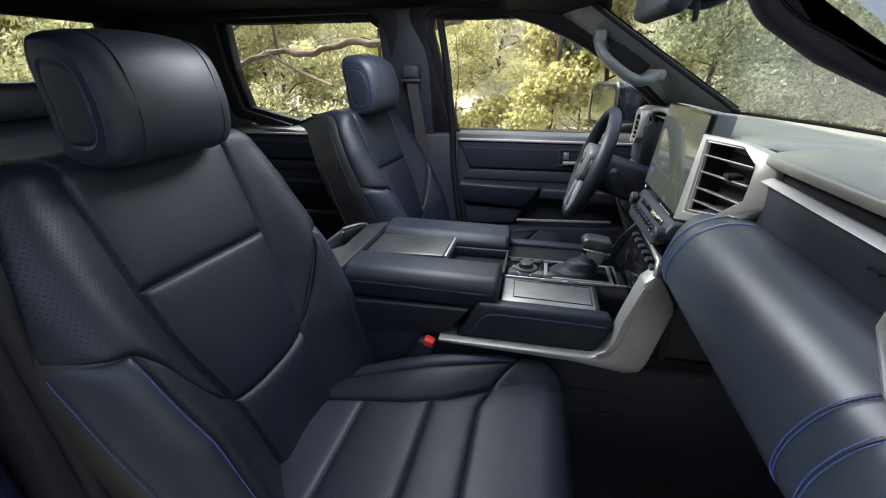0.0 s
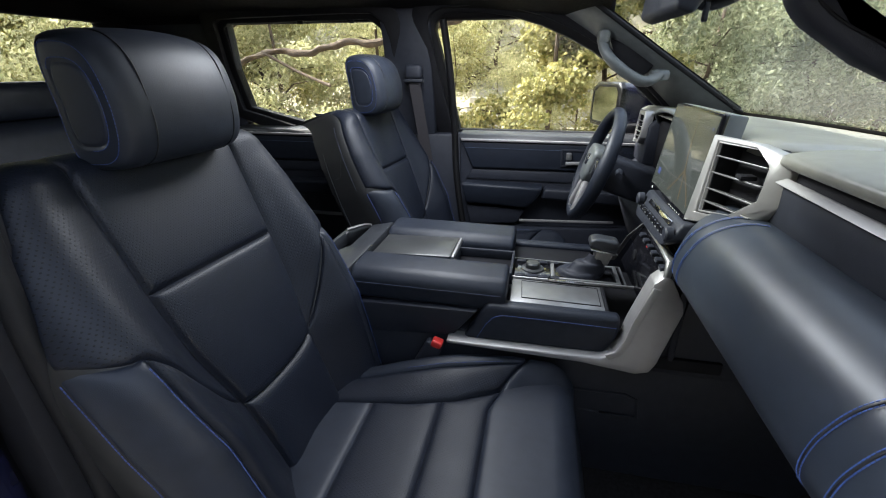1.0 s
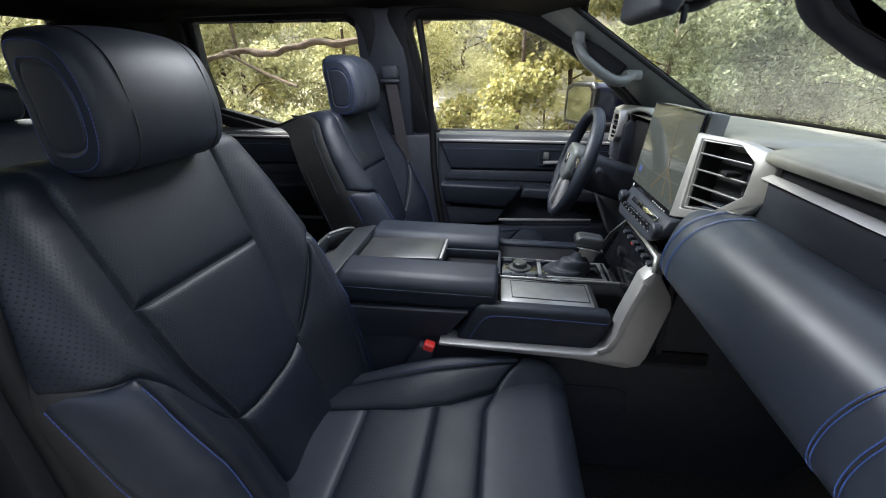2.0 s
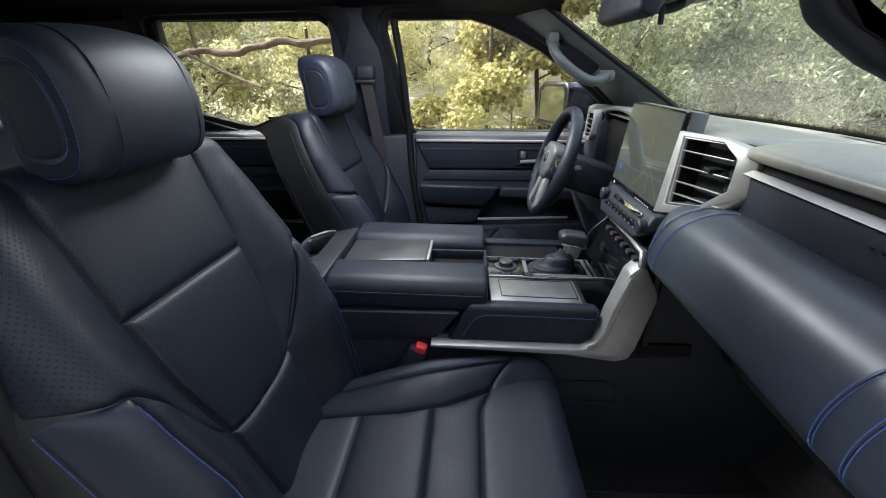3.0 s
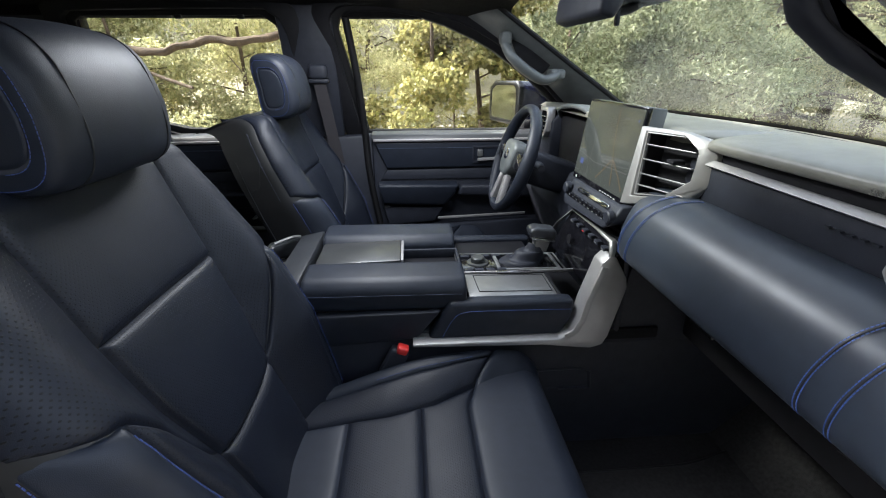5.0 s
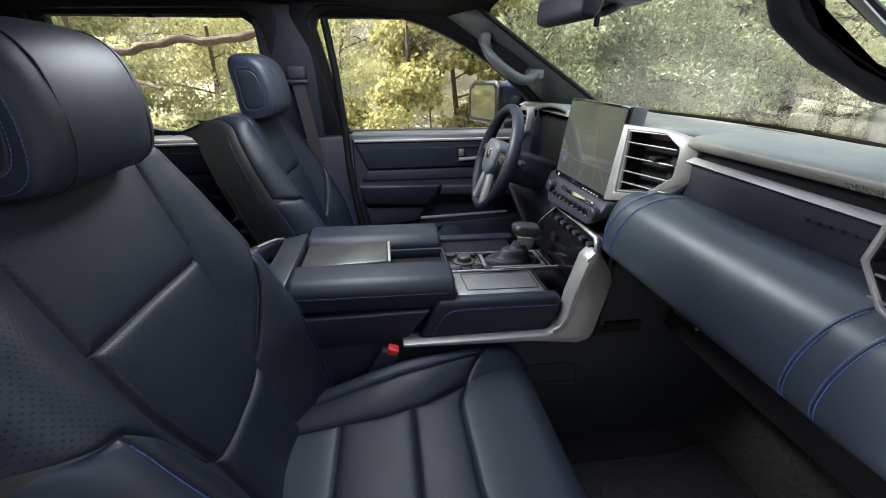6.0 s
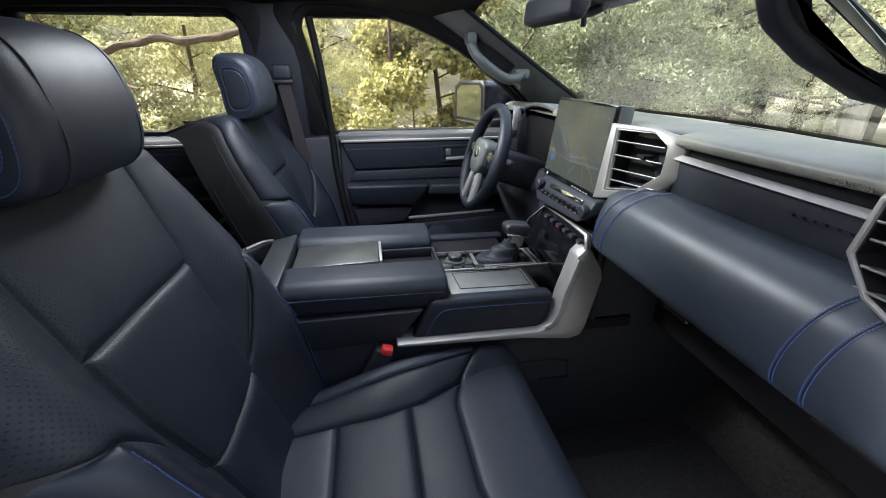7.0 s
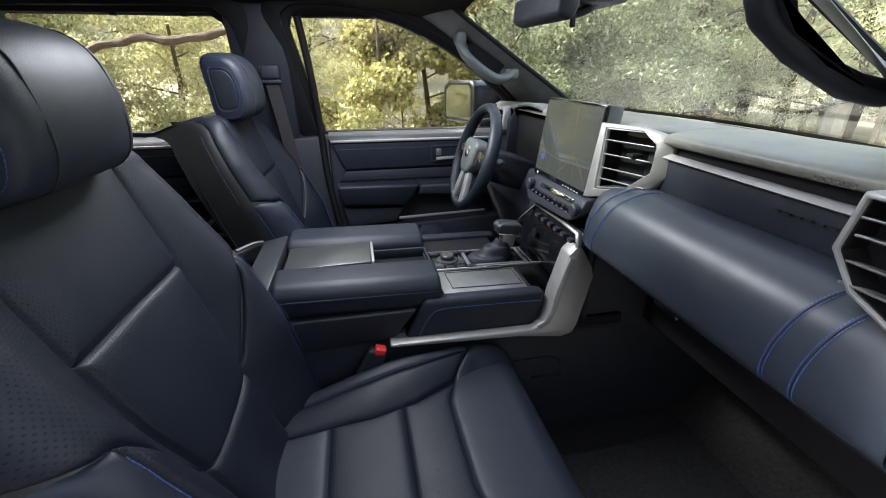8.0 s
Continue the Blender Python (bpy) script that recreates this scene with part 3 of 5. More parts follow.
def a_pillar(name, m, label, skin, bulge):
    p = thing(name, m((0.35, 1.85, 1.5)), label, "pillar", kind="structure")
    ea = [(0.10, 1.745, 1.835), (0.157, 1.735, 1.793), (0.40, 1.76, 1.635), (0.648, 1.79, 1.478)]
    eb = [(-0.08, 1.865, 1.845), (0.155, 1.895, 1.71), (0.32, 1.915, 1.59), (0.50, 1.94, 1.44)]
    away = Vector((0.03, 0.06, 0.015))
    if bulge < 0.05:
        away = Vector((0, 0.012, 0))
        eb = [(-0.10, 1.865, 1.83), (0.13, 1.895, 1.695), (0.29, 1.915, 1.575), (0.46, 1.94, 1.44)]
    def f(u, v):
        a, b = spline(ea, u), spline(eb, u)
        q = a.lerp(b, v)
        q = q + Vector((-0.12, -0.35, 0.15)) * bulge * math.sin(math.pi * v) * (0.6 + 0.4 * math.sin(math.pi * u))
        return m(q)
    part("trim", sheet(f, 30, 16), SOFT, p, "soft dark grey pillar trim")
    part("outer_skin", sheet(lambda u, v: m(spline(ea, u).lerp(spline(eb, u), v) + away * (1 - v ** 3)), 20, 4), skin, p)
    part("edge_seal", tube([m(Vector(q) + Vector((0.006, 0.0, 0.004))) for q in ea], 0.009, 20, 8), RUBBER, p)
    return p


keep = lambda q: Vector(q)
flip = lambda q: Vector((q[0], 2 * YC - q[1], q[2]))
pa = a_pillar("pillar_3", keep, "dark grey windscreen pillar trim with grab handle recess", PAINT, 0.07)
pb = a_pillar("pillar_4", flip, "dark grey windscreen pillar trim on the open side", SOFT, 0.015)
gh = thing("grab_handle", (0.25, 1.80, 1.62), "dark grey moulded grab handle on the windscreen pillar", "grab handle", "grab handles")
part("grip", tube([(0.165, 1.80, 1.725), (0.172, 1.775, 1.685), (0.20, 1.755, 1.648), (0.255, 1.75, 1.607), (0.300, 1.75, 1.585), (0.335, 1.755, 1.588), (0.36, 1.775, 1.607)], 0.024, 30, 14, flat=0.75), SOFT, gh, "soft grey grip")
# Black plate stands for the shade of the recess behind the grip.
part("recess_shade_plate", slab([(0.185, 1.800, 1.722), (0.205, 1.792, 1.675), (0.255, 1.792, 1.632), (0.315, 1.795, 1.602), (0.345, 1.80, 1.635), (0.27, 1.795, 1.695)], (0.02, 0.03, 0.01), 0.004), DARK, gh, "dark plate for the recess shade behind the grip")
part("mount", box(0.145, 0.185, 1.765, 1.83, 1.705, 1.75, 0.012), SOFT, gh)
part("mount", box(0.335, 0.395, 1.755, 1.82, 1.585, 1.622, 0.012), SOFT, gh)
gp = thing("grab_handle", (0.25, 0.42, 1.62), "black moulded grab handle on the windscreen pillar", "grab handle", "grab handles")
part("grip", slab([(x, 0.405, z) for x, z in ((0.137, 1.77), (0.137, 1.685), (0.152, 1.656), (0.202, 1.624), (0.285, 1.587), (0.330, 1.578), (0.44, 1.585), (0.44, 1.622), (0.330, 1.608), (0.290, 1.615), (0.236, 1.633), (0.192, 1.660), (0.178, 1.69), (0.178, 1.77))], (0, 0.036, 0), 0.013, 4), PLASTIC, gp, "black soft grip")
part("mount", box(0.135, 0.20, 0.402, 0.45, 1.73, 1.80, 0.01), PLASTIC, gp)
part("mount", box(0.38, 0.46, 0.402, 0.45, 1.58, 1.66, 0.01), PLASTIC, gp)
part("mould_line", tube([(0.139, 0.4035, 1.70), (0.160, 0.4035, 1.664), (0.205, 0.4035, 1.638), (0.29, 0.4035, 1.602), (0.33, 0.4035, 1.596)], 0.0012, 20, 6), DARK, gp)

tagged(part("rear_pull", slab([(-0.865, 1.80, 1.045), (-0.845, 1.80, 1.045), (-0.785, 1.80, 1.085), (-0.785, 1.80, 1.118), (-0.80, 1.80, 1.118), (-0.805, 1.80, 1.092)], (0, 0.06, 0), 0.006), SILVER), "silver pull handle on the rear door", "handle", kind="structure")

# ---- driver's door ----
def door_panel(name, x0, x1, label):
    d = thing(name, ((x0 + x1) / 2, 1.93, 0.75), label, "door", kind="structure")
    part("door_shell", box(x0, x1, 1.905, 1.97, 0.72, 1.36, 0.02), PLASTIC, d)
    part("sill_top", slab([(x0, 1.885, 1.352), (x0, 1.90, 1.370), (x0, 1.985, 1.378), (x0, 1.985, 1.352)], (x1 - x0, 0, 0), 0.006), KNOB, d, "soft grey window sill cap")
    part("trim_strip", box(x0 + 0.01, x1, 1.878, 1.90, 1.343, 1.353, 0.003), SILVER, d, "satin silver trim strip")
    part("upper_pad", slab([(x0 + 0.01, 1.888, 1.340), (x1, 1.888, 1.340), (x1, 1.890, 1.235), (x0 + 0.06, 1.890, 1.228)], (0, 0.03, 0), 0.008, 3), LEATHER, d, "stitched leather upper door pad")
    part("stitching", stitches(lambda t: (lerp(x0 + 0.03, x1, t), 1.886, 1.315)), DARKTHREAD, d, kind="stuff")
    part("recess", slab([(x0 + 0.06, 1.897, 1.222), (x1, 1.897, 1.228), (x1, 1.897, 1.18), (x0 + 0.03, 1.897, 1.18)], (0, 0.03, 0), 0.005), PLASTIC, d)
    return d


dd = door_panel("door_1", -0.36, 0.55, "black front door panel with armrest and silver strips")
part("armrest", slab([(-0.34, 1.82, 1.175), (0.005, 1.82, 1.170), (-0.015, 1.83, 1.125), (-0.06, 1.84, 1.075), (-0.32, 1.84, 1.085)], (0, 0.09, 0), 0.014, 3), LEATHER, dd, "padded leather armrest")
part("armrest_front", slab([(0.012, 1.835, 1.165), (0.42, 1.835, 1.16), (0.42, 1.84, 1.10), (-0.005, 1.84, 1.12)], (0, 0.08, 0), 0.012, 3), PLASTIC, dd)
part("pocket_panel", slab([(-0.32, 1.862, 1.07), (-0.06, 1.862, 1.065), (-0.10, 1.862, 1.0), (-0.30, 1.862, 0.985)], (0, 0.05, 0), 0.008), PLASTIC, dd)
part("pocket_strip", slab([(-0.085, 1.85, 1.023), (0.30, 1.85, 1.037), (0.30, 1.85, 1.028), (-0.085, 1.85, 1.013)], (0, 0.01, 0), 0.002), SILVER, dd, "satin silver pocket strip")
part("map_pocket", slab([(-0.31, 1.845, 0.975), (0.45, 1.845, 1.015), (0.45, 1.85, 0.74), (-0.28, 1.85, 0.74)], (0, 0.06, 0), 0.012), PLASTIC, dd)
hd = part("handle_cup", ring([(0.062, 1.884, 1.322), (0.30, 1.884, 1.322), (0.30, 1.884, 1.248), (0.066, 1.884, 1.248)], [(0.074, 1.884, 1.312), (0.29, 1.884, 1.312), (0.29, 1.884, 1.258), (0.074, 1.884, 1.258)], (0, 0.02, 0), 0.003), PLASTIC, dd, "black handle surround")
part("cup_inside", box(0.075, 0.295, 1.892, 1.899, 1.255, 1.315, 0.0), GLOSS, hd)
part("door_handle", slab([(0.085, 1.872, 1.272), (0.27, 1.872, 1.280), (0.27, 1.872, 1.270), (0.115, 1.872, 1.260), (0.085, 1.872, 1.258)], (0, 0.012, 0), 0.003), SILVER, hd, "silver door release lever")
part("lock_lever", box(0.085, 0.108, 1.874, 1.892, 1.278, 1.308, 0.005), GREYMET, hd)

rd = door_panel("door_2", -1.42, -0.66, "black rear door panel with armrest and silver strip")
part("armrest", slab([(-1.35, 1.82, 1.15), (-0.78, 1.82, 1.15), (-0.82, 1.84, 1.08), (-1.33, 1.84, 1.08)], (0, 0.09, 0), 0.014, 3), LEATHER, rd)
part("pocket_strip", slab([(-1.25, 1.845, 1.00), (-0.74, 1.845, 1.0), (-0.74, 1.845, 0.985), (-1.25, 1.845, 0.985)], (0, 0.012, 0), 0.003), SILVER, rd, "satin silver pocket strip")
part("map_pocket", box(-1.35, -0.70, 1.85, 1.91, 0.74, 0.975, 0.012), PLASTIC, rd)

# door mirror outside
dm = thing("door_mirror", (0.28, 2.12, 1.38), "black and dark blue door mirror with reflecting glass", "mirror")
def on_face(a, z, d=0.0):
    """a across the mirror from the outer edge (0 to 1)."""
    return Vector((lerp(0.200, 0.282, a) + d, lerp(2.275, 2.045, a) + 0.35 * d, z))
FACE = [(0.04, 1.40), (0.96, 1.395), (1.0, 1.42), (0.99, 1.54), (0.90, 1.562), (0.2, 1.56), (0.02, 1.535), (0.0, 1.43)]
part("mirror_housing", slab([on_face(0.5 + (a - 0.5) * 1.10, 1.48 + (z - 1.48) * 1.14, 0.004) for a, z in FACE], (0.165, -0.02, 0.0), 0.034, 4), PAINT, dm, "glossy dark blue mirror housing")
part("mirror_surround", ring([on_face(0.5 + (a - 0.5) * 1.12, 1.48 + (z - 1.48) * 1.16, 0.002) for a, z in FACE], [on_face(0.5 + (a - 0.5) * 0.90, 1.48 + (z - 1.48) * 0.90, -0.003) for a, z in FACE], (0.02, 0, 0), 0.004), GLOSS, dm, "black mirror surround")
part("mirror_face", slab([on_face(0.5 + (a - 0.5) * 0.93, 1.48 + (z - 1.48) * 0.93, 0.0) for a, z in FACE], (0.002, 0, 0)), MIRROR, dm, "reflecting mirror glass")
part("arm", slab([(0.30, 1.985, 1.37), (0.40, 1.985, 1.37), (0.40, 1.985, 1.42), (0.30, 1.985, 1.41)], (0, 0.08, 0), 0.01), DARK, dm)

# ---- dashboard ----
dash = thing("dashboard", (0.45, YC, 1.10), "dark grey stitched dashboard with satin silver trim", "dashboard", kind="structure")
def top_pad(u, v):
    y = lerp(0.26, 1.93, u)
    b = base_x(y) + 0.02
    x = lerp(0.352, b, v)
    z = lerp(1.495, 1.474, v) - 0.014 * (1 - smooth(v / 0.10)) + 0.004 * math.sin(math.pi * v)
    return (x, y, z)
part("top_pad", sheet(top_pad, 60, 20), DASHTOP, dash, "soft dash top, sky sheen in its grey colour")
# raised passenger pad, a dark box for the shadow under its edge, and strip
def raised(u, v):
    y = lerp(0.27, 0.80, u)
    end = smooth((0.80 - y) / 0.03)
    pr = [(0.365, 1.476), (0.342, 1.482), (0.336, 1.492), (0.348, 1.504), (0.42, 1.512), (0.52, 1.508), (0.60, 1.496)]
    q = spline([(a, 0, b) for a, b in pr], v)
    return (q.x + 0.02 * (1 - end), y + 0.02 * v * (1 - end), 1.474 + (q.z - 1.474) * (0.2 + 0.8 * end))
part("airbag_cover", sheet(raised, 40, 24), DASHTOP, dash, "soft airbag cover, sky sheen in its grey colour")
part("edge_shadow", box(0.358, 0.40, 0.27, 0.772, 1.452, 1.482, 0.0), DARK, dash)
part("silver_strip", slab([(0.346, 0.30, 1.461), (0.346, 0.775, 1.468), (0.334, 0.775, 1.459), (0.334, 0.30, 1.451)], (0.014, 0, -0.006), 0.002), SILVER, dash, "satin silver dash strip")
part("recess_panel", slab([(0.345, 0.29, 1.453), (0.345, 0.825, 1.461), (0.338, 0.825, 1.42), (0.348, 0.82, 1.388), (0.348, 0.29, 1.388)], (0.04, 0, 0), 0.003), PLASTIC, dash, "black dash panel")
PAD = [(0.36, 1.388), (0.335, 1.392), (0.30, 1.381), (0.268, 1.352), (0.250, 1.31), (0.245, 1.272), (0.250, 1.245), (0.265, 1.232), (0.29, 1.228)]
def low_pad(v):
    return spline([(a, 0, b) for a, b in PAD], v)
def lower(u, v):
    y = lerp(0.24, 0.955, u)
    q = low_pad(v)
    k = 1.3 * smooth((y - 0.855) / 0.10)
    return (q.x + 0.045 * k * (1 - 0.3 * v), y, q.z)
part("lower_pad", sheet(lower, 60, 40), DASHSKIN, dash, "leather covered lower dash roll")
for ys in (0.388, 0.345, 0.838, 0.876):
    def band(t, ys=ys):
        v = 0.12 + 0.8 * t
        q = low_pad(v)
        y = ys - (0.085 * (1 - t) ** 2 if ys > 0.6 else 0.055 * (1 - t) ** 3)
        k = 1.3 * smooth((y - 0.855) / 0.10)
        return Vector((q.x + 0.045 * k * (1 - 0.3 * v) - 0.0012, y, q.z + 0.0012))
    part("stitching", joined(stitches(lambda t: band(t) + Vector((0, 0.0028, 0)), 0.0046, 0.0007), stitches(lambda t: band(t) - Vector((0, 0.0028, 0)), 0.0046, 0.0007)), THREAD, dash, "double row of blue stitching", kind="stuff")
    part("seam", tube([band(i / 14) + Vector((0.0008, 0, 0)) for i in range(15)], 0.0012, 50, 6), SEAM, dash)
# glovebox and knee panel
part("glovebox", slab([(0.274, 0.262, 1.222), (0.274, 0.80, 1.222), (0.46, 0.80, 1.08), (0.46, 0.262, 1.08)], (0.2, 0, -0.02), 0.012, 3), PLASTIC, dash, "black glovebox door")
part("glovebox_latch", box(0.334, 0.352, 0.645, 0.715, 1.164, 1.176, 0.003), GLOSS, dash)
part("glovebox_seam", tube([(0.2725, 0.345, 1.222), (0.320, 0.342, 1.186), (0.380, 0.335, 1.140), (0.455, 0.325, 1.083)], 0.0015, 16, 6), DARK, dash)
part("under_dash", box(0.47, 0.80, 0.26, 1.90, 1.0, 1.18, 0.01), DARK, dash)
part("dash_body", box(0.38, 0.74, 0.27, 1.93, 1.165, 1.462, 0.01), DARK, dash)
part("dash_end", slab([(0.27, 0.27, 1.24), (0.34, 0.27, 1.39), (0.34, 0.27, 1.49), (0.70, 0.27, 1.47), (0.70, 0.27, 1.07), (0.46, 0.27, 1.09)], (0, -0.02, 0), 0.005), PLASTIC, dash)


# raised words on the airbag cover, and plain raised bars on the panel below
def words(text, size):
    cu = bpy.data.curves.new("words", "FONT")
    cu.body, cu.size, cu.extrude, cu.align_x = text, size, 0.0006, "CENTER"
    ob = bpy.data.objects.new("words", cu)
    me = bpy.data.meshes.new_from_object(ob)
    bpy.data.objects.remove(ob)
    bm = bmesh.new()
    bm.from_mesh(me)
    bpy.data.meshes.remove(me)
    return bm


bm = words("SRS AIRBAG", 0.0105)
bmesh.ops.transform(bm, matrix=Matrix.Translation((0.3345, 0.440, 1.4835)) @ Euler((radians(90), 0, radians(-90))).to_matrix().to_4x4(), verts=bm.verts)
part("airbag_words", bm, DASHTOP, dash, "raised words on the airbag cover", smooth=False)
for i in range(8):
    part("raised_bar", box(0.3393, 0.345, 0.505 - 0.0165 * i, 0.513 - 0.0165 * i, 1.4275, 1.4295, 0.0), PLASTIC, dash)
part("defrost_slot", sheet(lambda u, v: (base_x(lerp(0.66, 1.08, u)) - 0.07 + 0.012 * v, lerp(0.66, 1.08, u), 1.4815), 20, 2), DARK, dash, "dark defroster slot")
part("sun_sensor", box(0.585, 0.64, 0.875, 0.925, 1.484, 1.4895, 0.003), PLASTIC, dash)
part("stitching", stitches(lambda t: Vector((0.40 - 0.045 * smooth((0.93 - lerp(1.36, 0.82, t)) / 0.12), lerp(1.36, 0.82, t), 1.4985)), 0.0055, 0.0006), DARKTHREAD, dash, "dull blue top pad stitching", kind="stuff")
def step_pad(u, v):
    y = lerp(0.79, 1.37, u)
    e = smooth((y - 0.79) / 0.05)
    q = spline([(0.335, 0, 1.486), (0.342, 0, 1.502), (0.37, 0, 1.509), (0.45, 0, 1.509), (0.56, 0, 1.502), (0.62, 0, 1.490)], v)
    return (q.x + 0.10 * (1 - e) * (1 - v), y, 1.487 + (q.z - 1.487) * (0.3 + 0.7 * e))
part("centre_pad", sheet(step_pad, 30, 20), DASHTOP, dash, "soft stitched centre dash pad, sky sheen in its grey colour")


# ---- centre console ----
con = thing("centre_console", (-0.1, YC, FLOOR), "black centre console with leather armrests and silver trim", "console", kind="structure")
N = 0.90             # its near side
F2 = 2 * YC - N      # its far side
part("console_body", slab([(-0.64, N + 0.012, FLOOR), (0.75, N + 0.012, FLOOR), (0.75, N + 0.012, 1.0), (0.27, N + 0.012, 1.005), (-0.62, N + 0.012, 1.075)], (0, F2 - N - 0.024, 0), 0.01), PLASTIC, con, "black plastic console body")
part("side_panel", slab([(-0.45, N - 0.002, 1.094), (-0.138, N - 0.002, 1.098), (-0.195, N - 0.002, 1.026), (-0.40, N - 0.002, 1.014), (-0.45, N - 0.002, 1.05)], (0, 0.03, 0), 0.006), PLASTIC, con, "black side panel")
for k, nm in ((1, "side_pad"), (-1, "far_side_pad")):
    yy = N - 0.006 if k == 1 else F2 + 0.006
    part(nm, slab([(-0.118, yy + 0.006 * k, 1.119), (0.180, yy + 0.006 * k, 1.116), (0.175, yy, 1.068), (0.150, yy - 0.006 * k, 1.028), (-0.17, yy - 0.006 * k, 1.028)], (0, 0.040 * k, 0), 0.012, 4), LEATHER, con, "padded leather console side with blue stitching")
part("stitching", stitches(lambda t: spline([(-0.135, N - 0.0132, 1.036), (-0.112, N - 0.0085, 1.077), (-0.085, N - 0.0062, 1.096), (-0.02, N - 0.0060, 1.098), (0.08, N - 0.0060, 1.097), (0.172, N - 0.0062, 1.095)], t), 0.005, 0.0007), THREAD, con, "blue thread stitching", kind="stuff")
# silver trim: low strip, sweeping corner and the arm that rises to the dash
pts = [(-0.205, 1.0185), (0.140, 1.0185), (0.166, 1.030), (0.182, 1.065), (0.192, 1.11), (0.226, 1.212), (0.246, 1.232), (0.260, 1.224), (0.287, 1.172), (0.291, 1.148), (0.256, 1.02), (0.243, 0.996), (0.215, 0.988), (0.10, 1.002), (-0.205, 1.010)]
part("silver_trim", slab([(x, N - 0.012 - 0.10 * (1.235 - z), z + 0.065 * (1.235 - z)) for x, z in pts], (0, 0.05, 0), 0.004, 2), SILVER, con, "satin silver console trim")
edge_in = [(0.148, 1.030), (0.168, 1.040), (0.184, 1.068), (0.194, 1.112), (0.226, 1.204)]
edge_out = [(0.158, 1.018), (0.182, 1.032), (0.198, 1.066), (0.210, 1.112), (0.241, 1.200)]
part("trim_edge", slab([(x, N - 0.015 - 0.10 * (1.235 - z), z + 0.065 * (1.235 - z)) for x, z in edge_in + edge_out[::-1]], (0, 0.006, 0), 0.002), SILVER, con, "raised bright edge of the trim")
part("pull_recess", ring([(0.07, N + 0.008, 0.912), (0.215, N + 0.008, 0.915), (0.248, N + 0.008, 0.90), (0.255, N + 0.008, 0.845), (0.05, N + 0.008, 0.845)], [(0.078, N + 0.011, 0.904), (0.21, N + 0.011, 0.907), (0.24, N + 0.011, 0.895), (0.247, N + 0.011, 0.853), (0.058, N + 0.011, 0.853)], (0, 0.01, 0), 0.002), PLASTIC, con)
part("pull_edge", box(0.165, 0.245, N + 0.002, N + 0.012, 0.849, 0.855, 0.002), PLASTIC, con)
# armrests, lid and tray
def pad(name, y0, y1, label):
    a = part(name, slab([(-0.46, y0, 1.098), (-0.46, y0, 1.150), (-0.46, y0 + 0.025, 1.172), (-0.46, y1 - 0.02, 1.176), (-0.46, y1, 1.160), (-0.46, y1, 1.098)], (0.385, 0, -0.004), 0.014, 4), LEATHER, con, label)
    return a
a1 = pad("armrest_near", 0.912, 1.045, "padded leather armrest lid")
part("stitching", stitches(lambda t: (lerp(-0.44, -0.085, t), 0.9112, 1.140 - 0.004 * t), 0.0045, 0.0006), DARKTHREAD, a1, "blue-grey stitching", kind="stuff")
a2 = pad("armrest_far", 1.205, 1.345, "padded leather armrest lid")
part("armrest_gap", box(-0.47, -0.075, 0.922, 1.338, 1.075, 1.100, 0.004), DARK, con)
part("centre_lid", slab([(-0.45, 1.052, 1.148), (-0.45, 1.200, 1.148), (-0.232, 1.200, 1.154), (-0.232, 1.052, 1.154)], (0, 0, 0.012), 0.004), LIDMET, con, "brushed dark metal bin lid")
part("lid_lip", slab([(-0.2315, 1.054, 1.150), (-0.2315, 1.198, 1.150), (-0.2315, 1.198, 1.166), (-0.2315, 1.054, 1.166)], (0.008, 0, 0), 0.003), SILVER, con, "bright lid lip")
part("tray_floor", box(-0.235, -0.068, 1.048, 1.205, 1.098, 1.108, 0.002), DARK, con)
part("tray_liner", ring([(-0.235, 1.048, 1.135), (-0.07, 1.048, 1.135), (-0.07, 1.205, 1.135), (-0.235, 1.205, 1.135)], [(-0.228, 1.056, 1.135), (-0.077, 1.056, 1.135), (-0.077, 1.197, 1.135), (-0.228, 1.197, 1.135)], (0, 0, -0.03), 0.002), PLASTIC, con)
rr = part("rear_frame", ring([(-0.465, 0.925, 1.165), (-0.465, 1.335, 1.165), (-0.64, 1.31, 1.125), (-0.64, 0.95, 1.125)], [(-0.535, 1.10, 1.155), (-0.535, 1.27, 1.155), (-0.615, 1.26, 1.135), (-0.615, 1.04, 1.135)], (0, 0, -0.05), 0.008), KNOB, con, "grey plastic rear console frame")
part("rear_bin", box(-0.64, -0.52, 1.0, 1.28, 1.02, 1.085, 0.004), DARK, con)
part("rear_latch", tube([(-0.60, 1.235, 1.15), (-0.56, 1.262, 1.158), (-0.53, 1.265, 1.16)], 0.005, 10, 8), GREYMET, con, "dark metal latch lever")
# front deck: sliding lid, strip, gear panel and phone pocket
part("deck_lid", slab([(-0.066, 0.928, 1.109), (0.150, 0.928, 1.105), (0.150, 1.058, 1.106), (-0.068, 1.058, 1.110)], (0, 0, 0.007), 0.0012), GREYMET, con, "brushed metal sliding lid")
part("lid_line", ring([(-0.040, 0.957, 1.1160), (0.143, 0.957, 1.1126), (0.143, 1.050, 1.1126), (-0.044, 1.050, 1.1160)], [(-0.0385, 0.9585, 1.1160), (0.1415, 0.9585, 1.1126), (0.1415, 1.0485, 1.1126), (-0.0425, 1.0485, 1.1160)], (0, 0, 0.0014)), DARK, con)
part("deck_strip", box(-0.075, 0.255, 1.062, 1.068, 1.112, 1.121, 0.002), SILVER, con, "thin silver strip")
